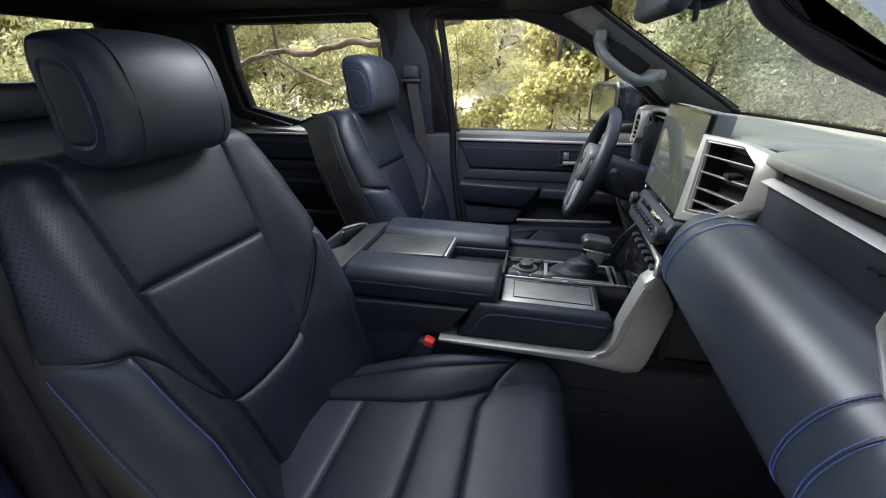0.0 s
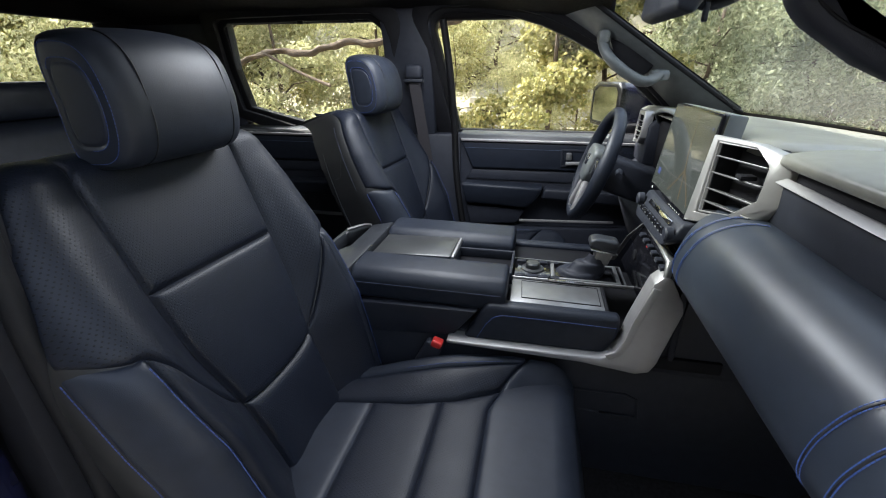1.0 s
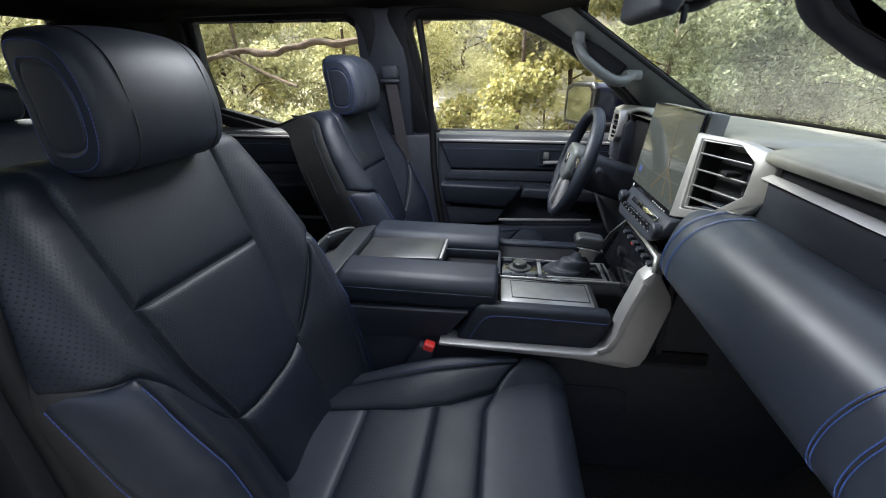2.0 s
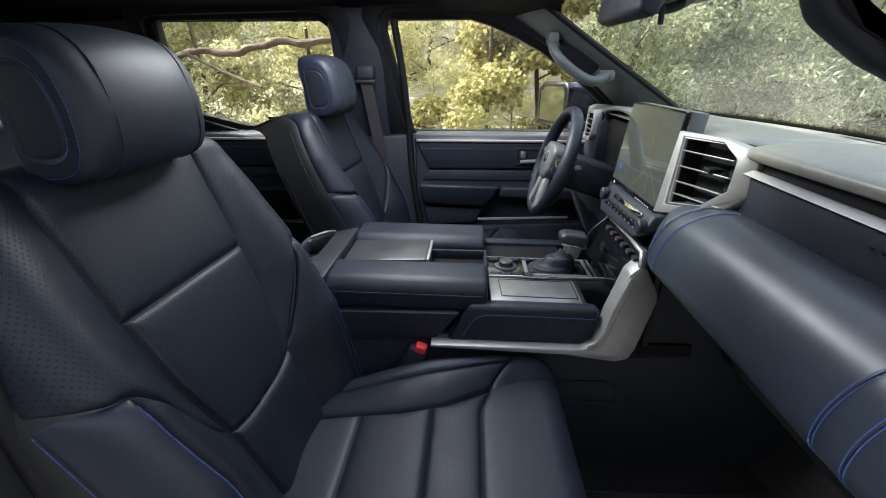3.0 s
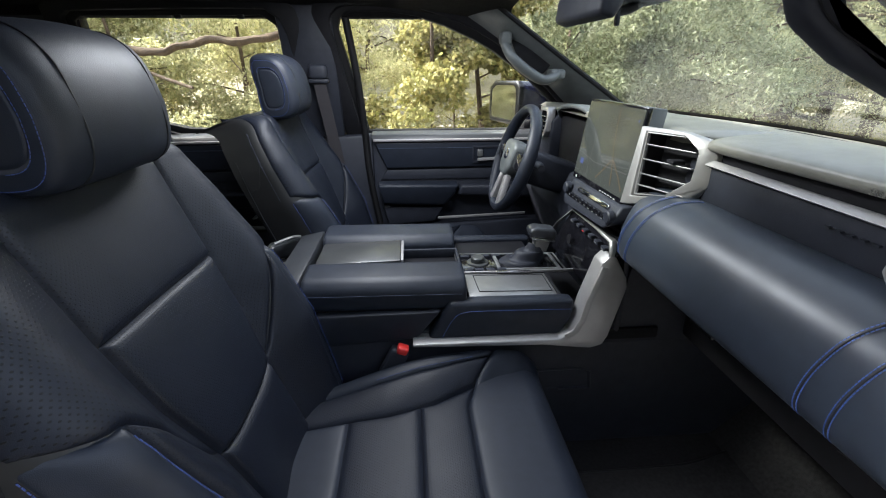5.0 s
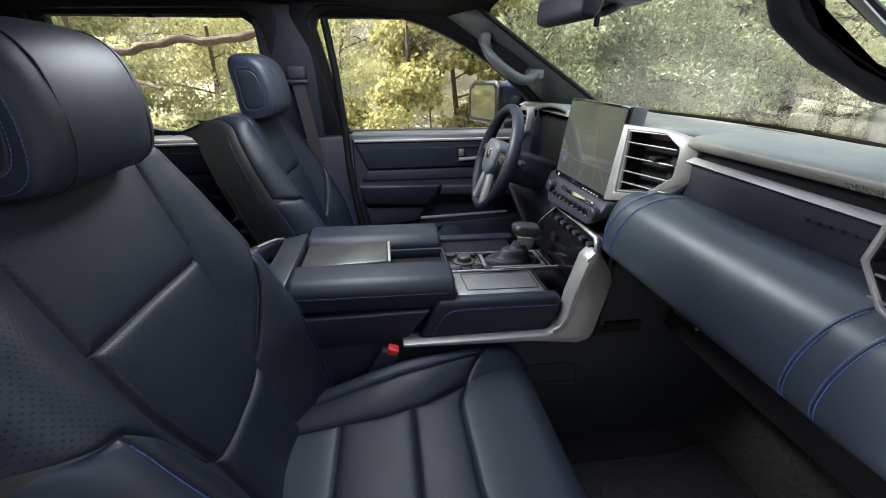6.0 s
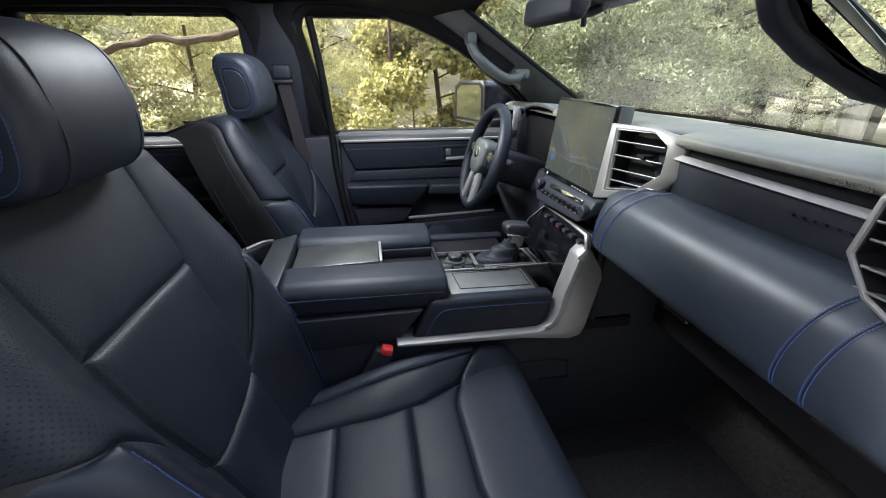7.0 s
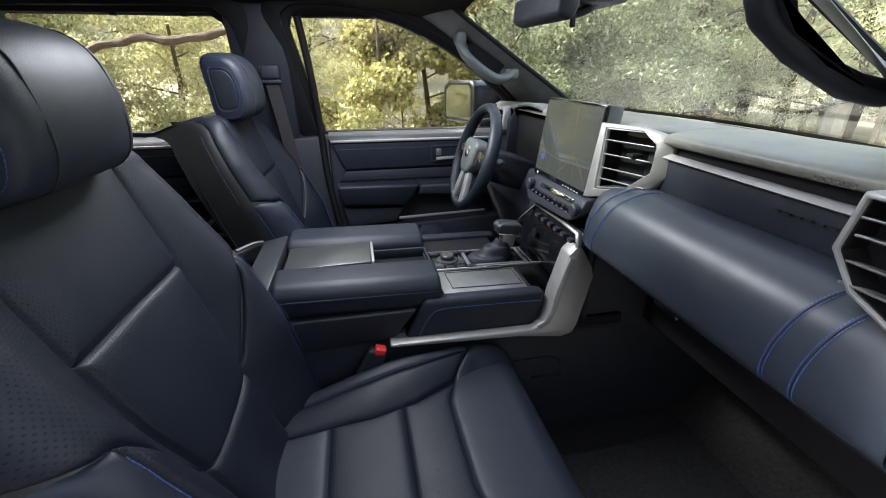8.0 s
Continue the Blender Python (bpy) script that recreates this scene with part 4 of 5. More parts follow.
part("lid_grip", slab([(0.02, 1.055, 1.119), (0.115, 1.055, 1.117), (0.112, 1.061, 1.117), (0.022, 1.061, 1.119)], (0, 0, 0.005), 0.001), CHROME, con)
part("deck_base", box(-0.085, 0.155, 0.91, 1.35, 1.02, 1.104, 0.004), DARK, con)
part("phone_pocket", box(0.155, 0.40, 0.90, 1.36, 1.0, 1.03, 0.004), DARK, con)
part("pocket_wall", box(0.150, 0.158, 0.905, 1.062, 1.02, 1.115, 0.002), DARK, con)
part("pocket_back", box(0.285, 0.30, 0.90, 1.30, 1.02, 1.27, 0.004), PLASTIC, con)
part("gear_panel", slab([(-0.075, 1.070, 1.110), (0.215, 1.070, 1.106), (0.215, 1.195, 1.106), (-0.075, 1.195, 1.110)], (0, 0, 0.006), 0.003), GLOSS, con, "gloss black gear panel")
part("gear_frame", ring([(-0.078, 1.068, 1.114), (0.218, 1.068, 1.110), (0.218, 1.198, 1.110), (-0.078, 1.198, 1.114)], [(-0.074, 1.072, 1.114), (0.214, 1.072, 1.110), (0.214, 1.194, 1.110), (-0.074, 1.194, 1.114)], (0, 0, 0.004), 0.0), GREYMET, con)


def disc(center, axis, profile, n=32):
    """A turned body: profile of (along axis, radius)."""
    bm = bmesh.new()
    axis = Vector(axis).normalized()
    s = axis.cross(Vector((0.31, 0.23, 0.92)) if abs(axis.z) < 0.9 else Vector((1, 0, 0))).normalized()
    w = axis.cross(s)
    rows = [[bm.verts.new(Vector(center) + axis * h + r * (math.cos(k * math.tau / n) * s + math.sin(k * math.tau / n) * w)) for k in range(n)] for h, r in profile]
    for a, b in zip(rows, rows[1:]):
        for k in range(n):
            bm.faces.new((a[k], a[(k + 1) % n], b[(k + 1) % n], b[k]))
    bm.faces.new(rows[0][::-1])
    bm.faces.new(rows[-1])
    bmesh.ops.recalc_face_normals(bm, faces=bm.faces)
    return bm


part("mode_dial", disc((-0.018, 1.135, 1.116), (0, 0, 1), ((0, 0.025), (0.003, 0.025), (0.004, 0.020), (0.015, 0.019), (0.018, 0.016), (0.018, 0.002))), LIDMET, con, "knurled dark metal drive mode dial")
part("dial_ring", disc((-0.018, 1.135, 1.1155), (0, 0, 1), ((0, 0.031), (0.003, 0.030), (0.004, 0.026)), 40), LIDMET, con, "dark metal ring round the dial")
for i in range(4):
    for yy in (1.082, 1.178):
        part("button", box(-0.062 + 0.030 * i, -0.038 + 0.030 * i, yy - 0.008, yy + 0.008, 1.114, 1.120, 0.002), PLASTIC, con)
# gear lever
gl = thing("gear_lever", (0.125, 1.15, 1.112), "silver and black gear lever with leather boot", "gear lever")
def boot(u, v):
    a = u * math.tau
    w = 1 - v
    r = lerp(0.019, 0.046, w ** 1.3) + 0.003 * math.sin(a * 3 + v * 9) * w
    x = lerp(0.105, 0.152, v)
    return (x + r * 1.35 * math.cos(a), 1.135 + r * math.sin(a) * 0.95, 1.113 + 0.056 * v + 0.004 * math.sin(v * 14))
part("boot", sheet(boot, 36, 16, True), PLASTIC, gl, "folded leather boot")
part("boot_frame", ring([(0.03, 1.078, 1.113), (0.205, 1.078, 1.111), (0.205, 1.192, 1.111), (0.03, 1.192, 1.113)], [(0.04, 1.086, 1.114), (0.195, 1.086, 1.112), (0.195, 1.184, 1.112), (0.04, 1.184, 1.114)], (0, 0, 0.006), 0.002), GREYMET, gl)
part("stalk", slab([(0.135, 1.118, 1.150), (0.172, 1.118, 1.146), (0.182, 1.112, 1.190), (0.138, 1.112, 1.196)], (0, 0.036, 0), 0.006), SILVER, gl, "silver lever stalk")
part("knob", slab([(0.120, 1.105, 1.198), (0.186, 1.105, 1.186), (0.196, 1.105, 1.200), (0.190, 1.105, 1.217), (0.135, 1.105, 1.224), (0.118, 1.105, 1.216)], (0, 0.052, 0), 0.009, 4), KNOB, gl, "black leather lever knob")
part("knob_band", slab([(0.122, 1.103, 1.199), (0.190, 1.103, 1.187), (0.188, 1.103, 1.181), (0.122, 1.103, 1.193)], (0, 0.056, 0), 0.002), CHROME, gl)
# seat belt buckle beside the passenger seat
bk = thing("belt_buckle", (-0.26, 0.885, 0.98), "black seat belt buckle with red release button", "buckle")
part("buckle_body", slab([(-0.290, 0.868, 0.950), (-0.240, 0.868, 0.942), (-0.213, 0.868, 1.008), (-0.253, 0.868, 1.020)], (0, 0.028, 0), 0.006, 3), PLASTIC, bk)
part("release_button", slab([(-0.245, 0.8655, 1.009), (-0.221, 0.8655, 1.001), (-0.213, 0.8655, 1.018), (-0.238, 0.8655, 1.027)], (0, 0.026, 0), 0.005, 3), RED, bk, "red plastic release button")
part("buckle_stem", slab([(-0.285, 0.875, 0.86), (-0.245, 0.875, 0.86), (-0.235, 0.875, 0.98), (-0.27, 0.875, 0.98)], (0, 0.015, 0), 0.004), PLASTIC, bk)

# ---- centre stack ----
part("stack_side", slab([(0.262, 0.9085, 0.985), (0.75, 0.9085, 0.985), (0.75, 0.9085, 1.24), (0.315, 0.9085, 1.24), (0.30, 0.9085, 1.12)], (0, 0.02, 0), 0.004), PLASTIC, dash, "black stack side panel")
part("stack_side", slab([(0.262, 1.335, 0.985), (0.75, 1.335, 0.985), (0.75, 1.335, 1.24), (0.315, 1.335, 1.24), (0.30, 1.335, 1.12)], (0, 0.02, 0), 0.004), PLASTIC, dash, "black stack side panel")
# display: a slab leaning a little, on its housing
dsp = thing("display_screen", (0.30, 1.07, 1.34), "wide glossy touch screen showing a pale map", "screen")
def on_screen(a, b, d=0.0):
    """a across from the driver's side (0 to 1), b up (0 to 1), d towards the seats."""
    return Vector((lerp(0.268, 0.298, b) - d, lerp(1.240, 0.928, a), lerp(1.334, 1.546, b)))
def panel_on(a0, a1, b0, b1, d0, d1, r=0.0):
    pts = [on_screen(a, b, d1) for a, b in ((a0, b0), (a1, b0), (a1, b1), (a0, b1))]
    return slab(pts, on_screen(0, 0, d0) - on_screen(0, 0, d1), r)
part("bezel", panel_on(0, 1, 0, 1, -0.012, 0.0, 0.003), GLOSS, dsp, "gloss black bezel")
part("housing", slab([on_screen(0.02, 0.05, -0.012), on_screen(1.0, 0.05, -0.012), on_screen(1.0, 1.0, -0.010), on_screen(0.02, 1.0, -0.010)], (0.034, 0, -0.004), 0.004), SOFT, dsp, "grey plastic screen housing")
mapm = bpy.data.materials.new("lit_map_display")
mapm.use_nodes = True
pn = mapm.node_tree.nodes["Principled BSDF"]
pn.inputs["Base Color"].default_value, pn.inputs["Roughness"].default_value = (0.02, 0.02, 0.02, 1), 0.06
pn.inputs["Emission Color"].default_value, pn.inputs["Emission Strength"].default_value = (0.36, 0.43, 0.34, 1), 0.020
part("map_area", panel_on(0.02, 0.985, 0.075, 0.975, -0.001, 0.0008), mapm, dsp, "pale grey-green lit map")
def lit(name, col, k):
    m = bpy.data.materials.new(name)
    m.use_nodes = True
    q = m.node_tree.nodes["Principled BSDF"]
    q.inputs["Base Color"].default_value, q.inputs["Roughness"].default_value = (0.02, 0.02, 0.02, 1), 0.06
    q.inputs["Emission Color"].default_value, q.inputs["Emission Strength"].default_value = (*col, 1), k
    return m
ROADC, ROUTE, PIN = lit("lit_road_line", (0.50, 0.36, 0.16), 0.04), lit("lit_pale_line", (0.55, 0.56, 0.50), 0.04), lit("lit_blue_mark", (0.10, 0.16, 0.5), 0.1)
def streak(pts, wd, m, nm):
    bm = bmesh.new()
    for (a, b), (c, d) in zip(pts, pts[1:]):
        v = Vector((c - a, d - b)).normalized()
        ox, oy = -v.y * wd * 0.65, v.x * wd
        q = [bm.verts.new(on_screen(x, y, 0.0014)) for x, y in ((a + ox, b + oy), (a - ox, b - oy), (c - ox, d - oy), (c + ox, d + oy))]
        bm.faces.new(q)
    part(nm, bm, m, dsp)
streak([(0.62, 0.96), (0.63, 0.75), (0.66, 0.55), (0.70, 0.42), (0.73, 0.3), (0.76, 0.14)], 0.014, ROADC, "map_road")
streak([(0.70, 0.42), (0.60, 0.28), (0.48, 0.14)], 0.012, ROADC, "map_road")
streak([(0.70, 0.42), (0.86, 0.26), (0.95, 0.14)], 0.012, ROADC, "map_road")
streak([(0.03, 0.36), (0.4, 0.30), (0.97, 0.33)], 0.005, ROUTE, "map_road")
streak([(0.25, 0.96), (0.30, 0.5), (0.28, 0.1)], 0.005, ROUTE, "map_road")
for k in range(5):
    streak([(0.72 + 0.05 * k, 0.86), (0.745 + 0.05 * k, 0.86)], 0.012, PIN if k == 4 else ROUTE, "map_mark")
streak([(0.10, 0.25), (0.17, 0.25)], 0.035, PIN, "map_marker")
for k in range(6):
    streak([(0.62 + 0.05 * k, 0.035), (0.645 + 0.05 * k, 0.035)], 0.006, MARK, "screen_print")
streak([(0.08, 0.035), (0.11, 0.035)], 0.016, MARK, "screen_print")


def blade_vent(name, label, pts, slat_lines, depth_m, frame_w):
    """A vent: outline pts (y, z) at x(depth), a silver frame, dark inside and silver blades."""
    v = thing(name, (depth_m(*pts[0]), pts[0][0], pts[0][1]), label, "air vent", "air vents")
    cy, cz = sum(p[0] for p in pts) / len(pts), sum(p[1] for p in pts) / len(pts)
    def at(y, z, d=0.0):
        return Vector((depth_m(y, z) + d, y, z))
    def scaled(k):
        return [(cy + (y - cy) * k, cz + (z - cz) * k) for y, z in pts]
    part("vent_frame", ring([at(y, z, 0.006) for y, z in scaled(1.0 + frame_w)], [at(y, z, 0.004) for y, z in scaled(1.0)], (0.03, 0, 0), 0.003), SILVER, v, "satin silver vent frame")
    part("vent_back", slab([at(y, z, 0.045) for y, z in pts], (0.005, 0, 0)), DARK, v)
    part("vent_throat", ring([at(y, z, 0.010) for y, z in scaled(1.02)], [at(y, z, 0.010) for y, z in scaled(0.97)], (0.036, 0, 0)), DARK, v)
    for y0, y1, z0, z1 in slat_lines:
        part("blade", slab([at(y0, z0, 0.006), at(y1, z1, 0.006), at(y1, z1 - 0.003, 0.006), at(y0, z0 - 0.003, 0.006)], (0.026, 0, -0.006), 0.0012), GREYMET, v, "satin blade")
    part("vane_tab", box(depth_m(cy, cz) + 0.004, depth_m(cy, cz) + 0.03, cy - 0.012, cy + 0.012, cz + 0.004, cz + 0.012, 0.002), DARK, v)
    return v


vx = lambda y, z: 0.280 + 0.32 * (0.905 - y) + 0.10 * (z - 1.42)
blade_vent("air_vent", "centre air vent with silver blades and frame", [(0.905, 1.498), (0.815, 1.500), (0.783, 1.478), (0.783, 1.425), (0.83, 1.385), (0.90, 1.372)],
           [(0.905, 0.79, z, z) for z in (1.477, 1.447, 1.417, 1.393)], vx, 0.06)
part("stack_cheek", ring([(0.290, 0.93, 1.510), (0.318, 0.83, 1.511), (0.342, 0.775, 1.500), (0.349, 0.757, 1.478), (0.349, 0.760, 1.42), (0.318, 0.80, 1.372), (0.268, 0.935, 1.340)],
     [(0.290, 0.910, 1.501), (0.318, 0.814, 1.503), (0.325, 0.781, 1.480), (0.323, 0.779, 1.45), (0.320, 0.780, 1.423), (0.302, 0.828, 1.381), (0.274, 0.905, 1.367)], (0.025, 0, -0.004), 0.003), SILVER, dash, "satin silver stack surround")
px_ = lambda y, z: 0.262
blade_vent("air_vent", "side air vent with angular silver frame", [(0.350, 1.494), (0.275, 1.494), (0.245, 1.462), (0.245, 1.40), (0.278, 1.368), (0.335, 1.394), (0.363, 1.432)],
           [(0.352, 0.25, z, z) for z in (1.475, 1.455, 1.425, 1.40)], px_, 0.12)
# climate panel
hv = part("climate_panel", slab([(0.262, 1.215, 1.332), (0.262, 0.905, 1.338), (0.236, 0.900, 1.300), (0.232, 0.93, 1.282), (0.232, 1.19, 1.268), (0.24, 1.22, 1.29)], (0.06, 0, 0.01), 0.006, 3), PLASTIC, dash, "black climate control panel")
for i in range(9):
    y = 1.165 - 0.027 * i
    part("climate_button", box(0.2375, 0.247, y - 0.011, y + 0.011, 1.293 + 0.0007 * i, 1.306 + 0.0007 * i, 0.002), GLOSS, hv)
    part("button_mark", box(0.2368, 0.2378, y - 0.003, y + 0.003, 1.2995, 1.3008, 0.0), MARK, hv, "white printed mark")
for y in (1.196, 0.918):
    part("volume_knob", disc((0.248, y, 1.312), (-1, 0, 0), ((0, 0.0165), (0.012, 0.016), (0.015, 0.013), (0.015, 0.002))), PLASTIC, hv, "round metal edged knob")
part("temperature_strip", slab([(0.2475, 1.14, 1.318), (0.2475, 0.95, 1.322), (0.2525, 0.95, 1.330), (0.2525, 1.14, 1.327)], (0.004, 0, 0), 0.001), CHROME, hv, "chrome edged toggle strip")
# lower stack: switch row and dark pocket in a silver frame
def strip(pa, pb, thick):
    """A band between two edge lines of equally many points, pushed by thick."""
    bm = bmesh.new()
    th = Vector(thick)
    rows = [[bm.verts.new(Vector(q) + o) for q in e] for e, o in ((pa, th * 0), (pb, th * 0), (pb, th), (pa, th))]
    for k in range(4):
        for i in range(len(pa) - 1):
            bm.faces.new((rows[k][i], rows[k][i + 1], rows[(k + 1) % 4][i + 1], rows[(k + 1) % 4][i]))
    for i in (0, -1):
        bm.faces.new([r[i] for r in rows])
    bmesh.ops.recalc_face_normals(bm, faces=bm.faces)
    es = [e for e in bm.edges if e.calc_face_angle(0) > 0.6]
    bmesh.ops.bevel(bm, geom=es, offset=0.0025, segments=2, affect="EDGES", profile=0.5, clamp_overlap=True)
    return bm
part("stack_frame", strip([(0.243, 0.886, 1.205), (0.246, 0.888, 1.240), (0.250, 0.905, 1.262), (0.255, 1.0, 1.262), (0.258, 1.18, 1.258), (0.235, 1.25, 1.19), (0.205, 1.285, 1.10)],
     [(0.238, 0.890, 1.202), (0.240, 0.893, 1.236), (0.244, 0.910, 1.255), (0.249, 1.0, 1.255), (0.252, 1.174, 1.251), (0.232, 1.242, 1.19), (0.203, 1.275, 1.10)], (0.014, 0.004, 0)), GREYMET, dash, "satin silver lower stack frame")
part("stack_pocket", slab([(0.262, 1.19, 1.25), (0.262, 0.89, 1.27), (0.23, 0.89, 1.12), (0.23, 1.26, 1.11)], (0.02, 0, 0), 0.002), GLOSS, dash, "dark smoked panel")
for i in range(6):
    y = 1.135 - 0.041 * i
    part("toggle_switch", box(0.241, 0.256, y - 0.011, y + 0.011, 1.227, 1.238, 0.003), PLASTIC, dash)
    part("switch_mark", box(0.2402, 0.2415, y - 0.005, y + 0.005, 1.231, 1.2335, 0.0), RED if i == 2 else GREYMET, dash, "small switch mark")
part("power_socket", disc((0.235, 1.12, 1.185), (-1, 0, 0), ((0, 0.014), (0.004, 0.014), (0.004, 0.009))), DARK, dash)
part("warning_label", slab([(0.250, 0.908, 1.196), (0.250, 0.908, 1.216), (0.270, 0.908, 1.212), (0.270, 0.908, 1.192)], (0, 0.003, 0)), YELLOW, dash, "small yellow label")

# ---- driver's side of the dash ----
clus = thing("instrument_cluster", (0.40, 1.60, 1.30), "black hooded instrument cluster", "instrument cluster")
def hood(u, v):
    y = lerp(1.36, 1.715, u)
    a = math.sin(math.pi * u) ** 0.35
    z = 1.462 + 0.062 * a * (0.6 + 0.4 * (1 - u))
    return (lerp(0.345 + 0.03 * (1 - a), 0.52, v), y, z - 0.03 * v * v)
part("hood", sheet(hood, 40, 10), SOFT, clus, "stitched soft grey hood")
part("hood_under", sheet(lambda u, v: Vector(hood(u, v * 0.9)) - Vector((0, 0, 0.012 + 0.002 * v)), 40, 10), DARK, clus)
part("hood_lip", tube([Vector(hood(i / 12, 0)) - Vector((0, 0, 0.006)) for i in range(13)], 0.0075, 40, 10), SOFT, clus)
part("cluster_glass", slab([(0.43, 1.40, 1.30), (0.43, 1.76, 1.29), (0.47, 1.76, 1.47), (0.47, 1.40, 1.48)], (0.01, 0, 0), 0.003), GLOSS, clus, "dark glossy instrument glass")
part("dash_driver", slab([(0.36, 1.24, 1.462), (0.33, 1.24, 1.30), (0.30, 1.24, 1.16), (0.42, 1.24, 1.02), (0.50, 1.24, 1.05), (0.44, 1.24, 1.30), (0.44, 1.24, 1.462)], (0, 0.14, 0), 0.008), PLASTIC, dash)
part("knee_panel", slab([(0.34, 1.24, 1.30), (0.29, 1.24, 1.17), (0.36, 1.24, 1.0), (0.5, 1.24, 1.0), (0.46, 1.24, 1.30)], (0, 0.64, 0), 0.01), PLASTIC, dash, "black knee panel")
part("dash_outer", slab([(0.39, 1.715, 1.478), (0.345, 1.715, 1.44), (0.34, 1.715, 1.30), (0.46, 1.715, 1.30), (0.46, 1.715, 1.478)], (0, 0.20, 0), 0.01), PLASTIC, dash)
blade_vent("air_vent", "driver's outer air vent in a silver frame", [(1.815, 1.470), (1.745, 1.472), (1.735, 1.455), (1.735, 1.405), (1.75, 1.388), (1.81, 1.385)],
           [(1.813, 1.738, z, z) for z in (1.452, 1.434, 1.416, 1.400)], lambda y, z: 0.318 + 0.1 * (z - 1.42), 0.35)

# steering wheel
WC = Vector((0.155, 1.515, 1.334))
WU = Vector((0.33, 0, 1)).normalized()
WN = Vector((1, 0, -0.33)).normalized()
def rim(a, r=0.172):
    return WC + Vector((0, math.cos(a) * r * 1.02, 0)) + WU * math.sin(a) * r
sw = thing("steering_wheel", WC, "black leather steering wheel with silver spokes", "steering wheel")
bm = bmesh.new()
rows = []
for i in range(72):
    a = i * math.tau / 72
    c = rim(a)
    rad = (c - WC).normalized()
    t = 0.0175 + 0.0015 * math.cos(2 * a)
    rows.append([bm.verts.new(c + t * (math.cos(k * math.tau / 14) * rad + 1.15 * math.sin(k * math.tau / 14) * WN)) for k in range(14)])
for i in range(72):
    for k in range(14):
        bm.faces.new((rows[i][k], rows[i][(k + 1) % 14], rows[(i + 1) % 72][(k + 1) % 14], rows[(i + 1) % 72][k]))
bmesh.ops.recalc_face_normals(bm, faces=bm.faces)
part("rim", bm, LEATHER, sw, "black leather rim")
def wpt(a, b, d):
    return WC + Vector((0, -a, 0)) + WU * b - WN * d
part("airbag_pad", slab([wpt(a, b, 0.028) for a, b in ((-0.075, 0.045), (-0.05, 0.062), (0.05, 0.062), (0.075, 0.045), (0.062, -0.03), (0.035, -0.06), (-0.035, -0.06), (-0.062, -0.03))], WN * 0.06, 0.014, 3), SOFT, sw, "grey airbag pad")
part("emblem", disc(wpt(0, 0.012, 0.028), -WN, ((0, 0.020), (0.003, 0.019), (0.004, 0.015)), 28), CHROME, sw, "plain silver oval emblem")
for k in (-1, 1):
    part("spoke", slab([wpt(a * k, b, 0.018) for a, b in ((0.06, 0.035), (0.165, 0.03), (0.165, -0.02), (0.06, -0.02))], WN * 0.025, 0.006), GLOSS, sw, "gloss black switch spoke")
    part("lower_spoke", slab([wpt(a * k, b, 0.016) for a, b in ((0.012, -0.055), (0.045, -0.05), (0.075, -0.16), (0.035, -0.17))], WN * 0.02, 0.005), SILVER, sw, "satin silver lower spoke")
    part("stalk", tube([WC + Vector((0.07, k * -0.05, -0.01)), WC + Vector((0.06, k * -0.12, 0.0)), WC + Vector((0.05, k * -0.175, 0.0))], 0.011, 10, 10), PLASTIC, sw, "black column stalk")
part("column_shroud", slab([wpt(a, b, -0.03) for a, b in ((-0.06, 0.05), (0.06, 0.05), (0.06, -0.06), (-0.06, -0.06))], WN * 0.22, 0.015, 3), PLASTIC, sw)

# ---- rear seat ----
rs = thing("rear_bench", (-1.5, YC, FLOOR), "black leather rear bench seat with headrests", "seat")
part("bench_cushion", box(-1.55, -1.02, 0.45, 1.82, 0.86, 1.0, 0.04, 4), LEATHER, rs)
part("bench_base", box(-1.55, -1.05, 0.45, 1.82, FLOOR, 0.86, 0.01), DARK, rs)
part("bench_back", slab([(-1.50, 0.45, 0.98), (-1.36, 0.45, 0.98), (-1.52, 0.45, 1.46), (-1.60, 0.45, 1.48), (-1.66, 0.45, 1.45)], (0, 1.37, 0), 0.03, 4), LEATHER, rs)
for y in (0.66, 1.13, 1.60):
    part("rear_headrest", box(-1.64, -1.54, y - 0.125, y + 0.125, 1.475, 1.585, 0.035, 4), LEATHER, rs)

# ---- roof fittings ----
rv = thing("rear_view_mirror", (0.27, YC, 1.75), "black interior mirror with camera housing", "mirror")
part("mirror_case", slab([(0.205, 1.02, 1.73), (0.24, 1.02, 1.718), (0.262, 1.02, 1.755), (0.23, 1.02, 1.79), (0.21, 1.02, 1.785)], (-0.02, 0.25, 0), 0.012, 3), PLASTIC, rv)
part("mirror_stem", tube([(0.24, 1.13, 1.76), (0.29, 1.13, 1.745), (0.33, 1.13, 1.755), (0.36, 1.13, 1.775)], 0.011, 14, 10), PLASTIC, rv)
part("sensor_box", box(0.27, 0.40, 1.06, 1.20, 1.762, 1.80, 0.012, 3), PLASTIC, rv)
part("mirror_tab", box(0.278, 0.288, 1.10, 1.115, 1.712, 1.75, 0.003), PLASTIC, rv)
for i, x in enumerate((-1.02, -0.80)):
    part("trim_clip", box(x - 0.012, x + 0.012, 1.855, 1.868, 1.792, 1.806, 0.002), DARK, None, "small black window trim clip", kind="structure")

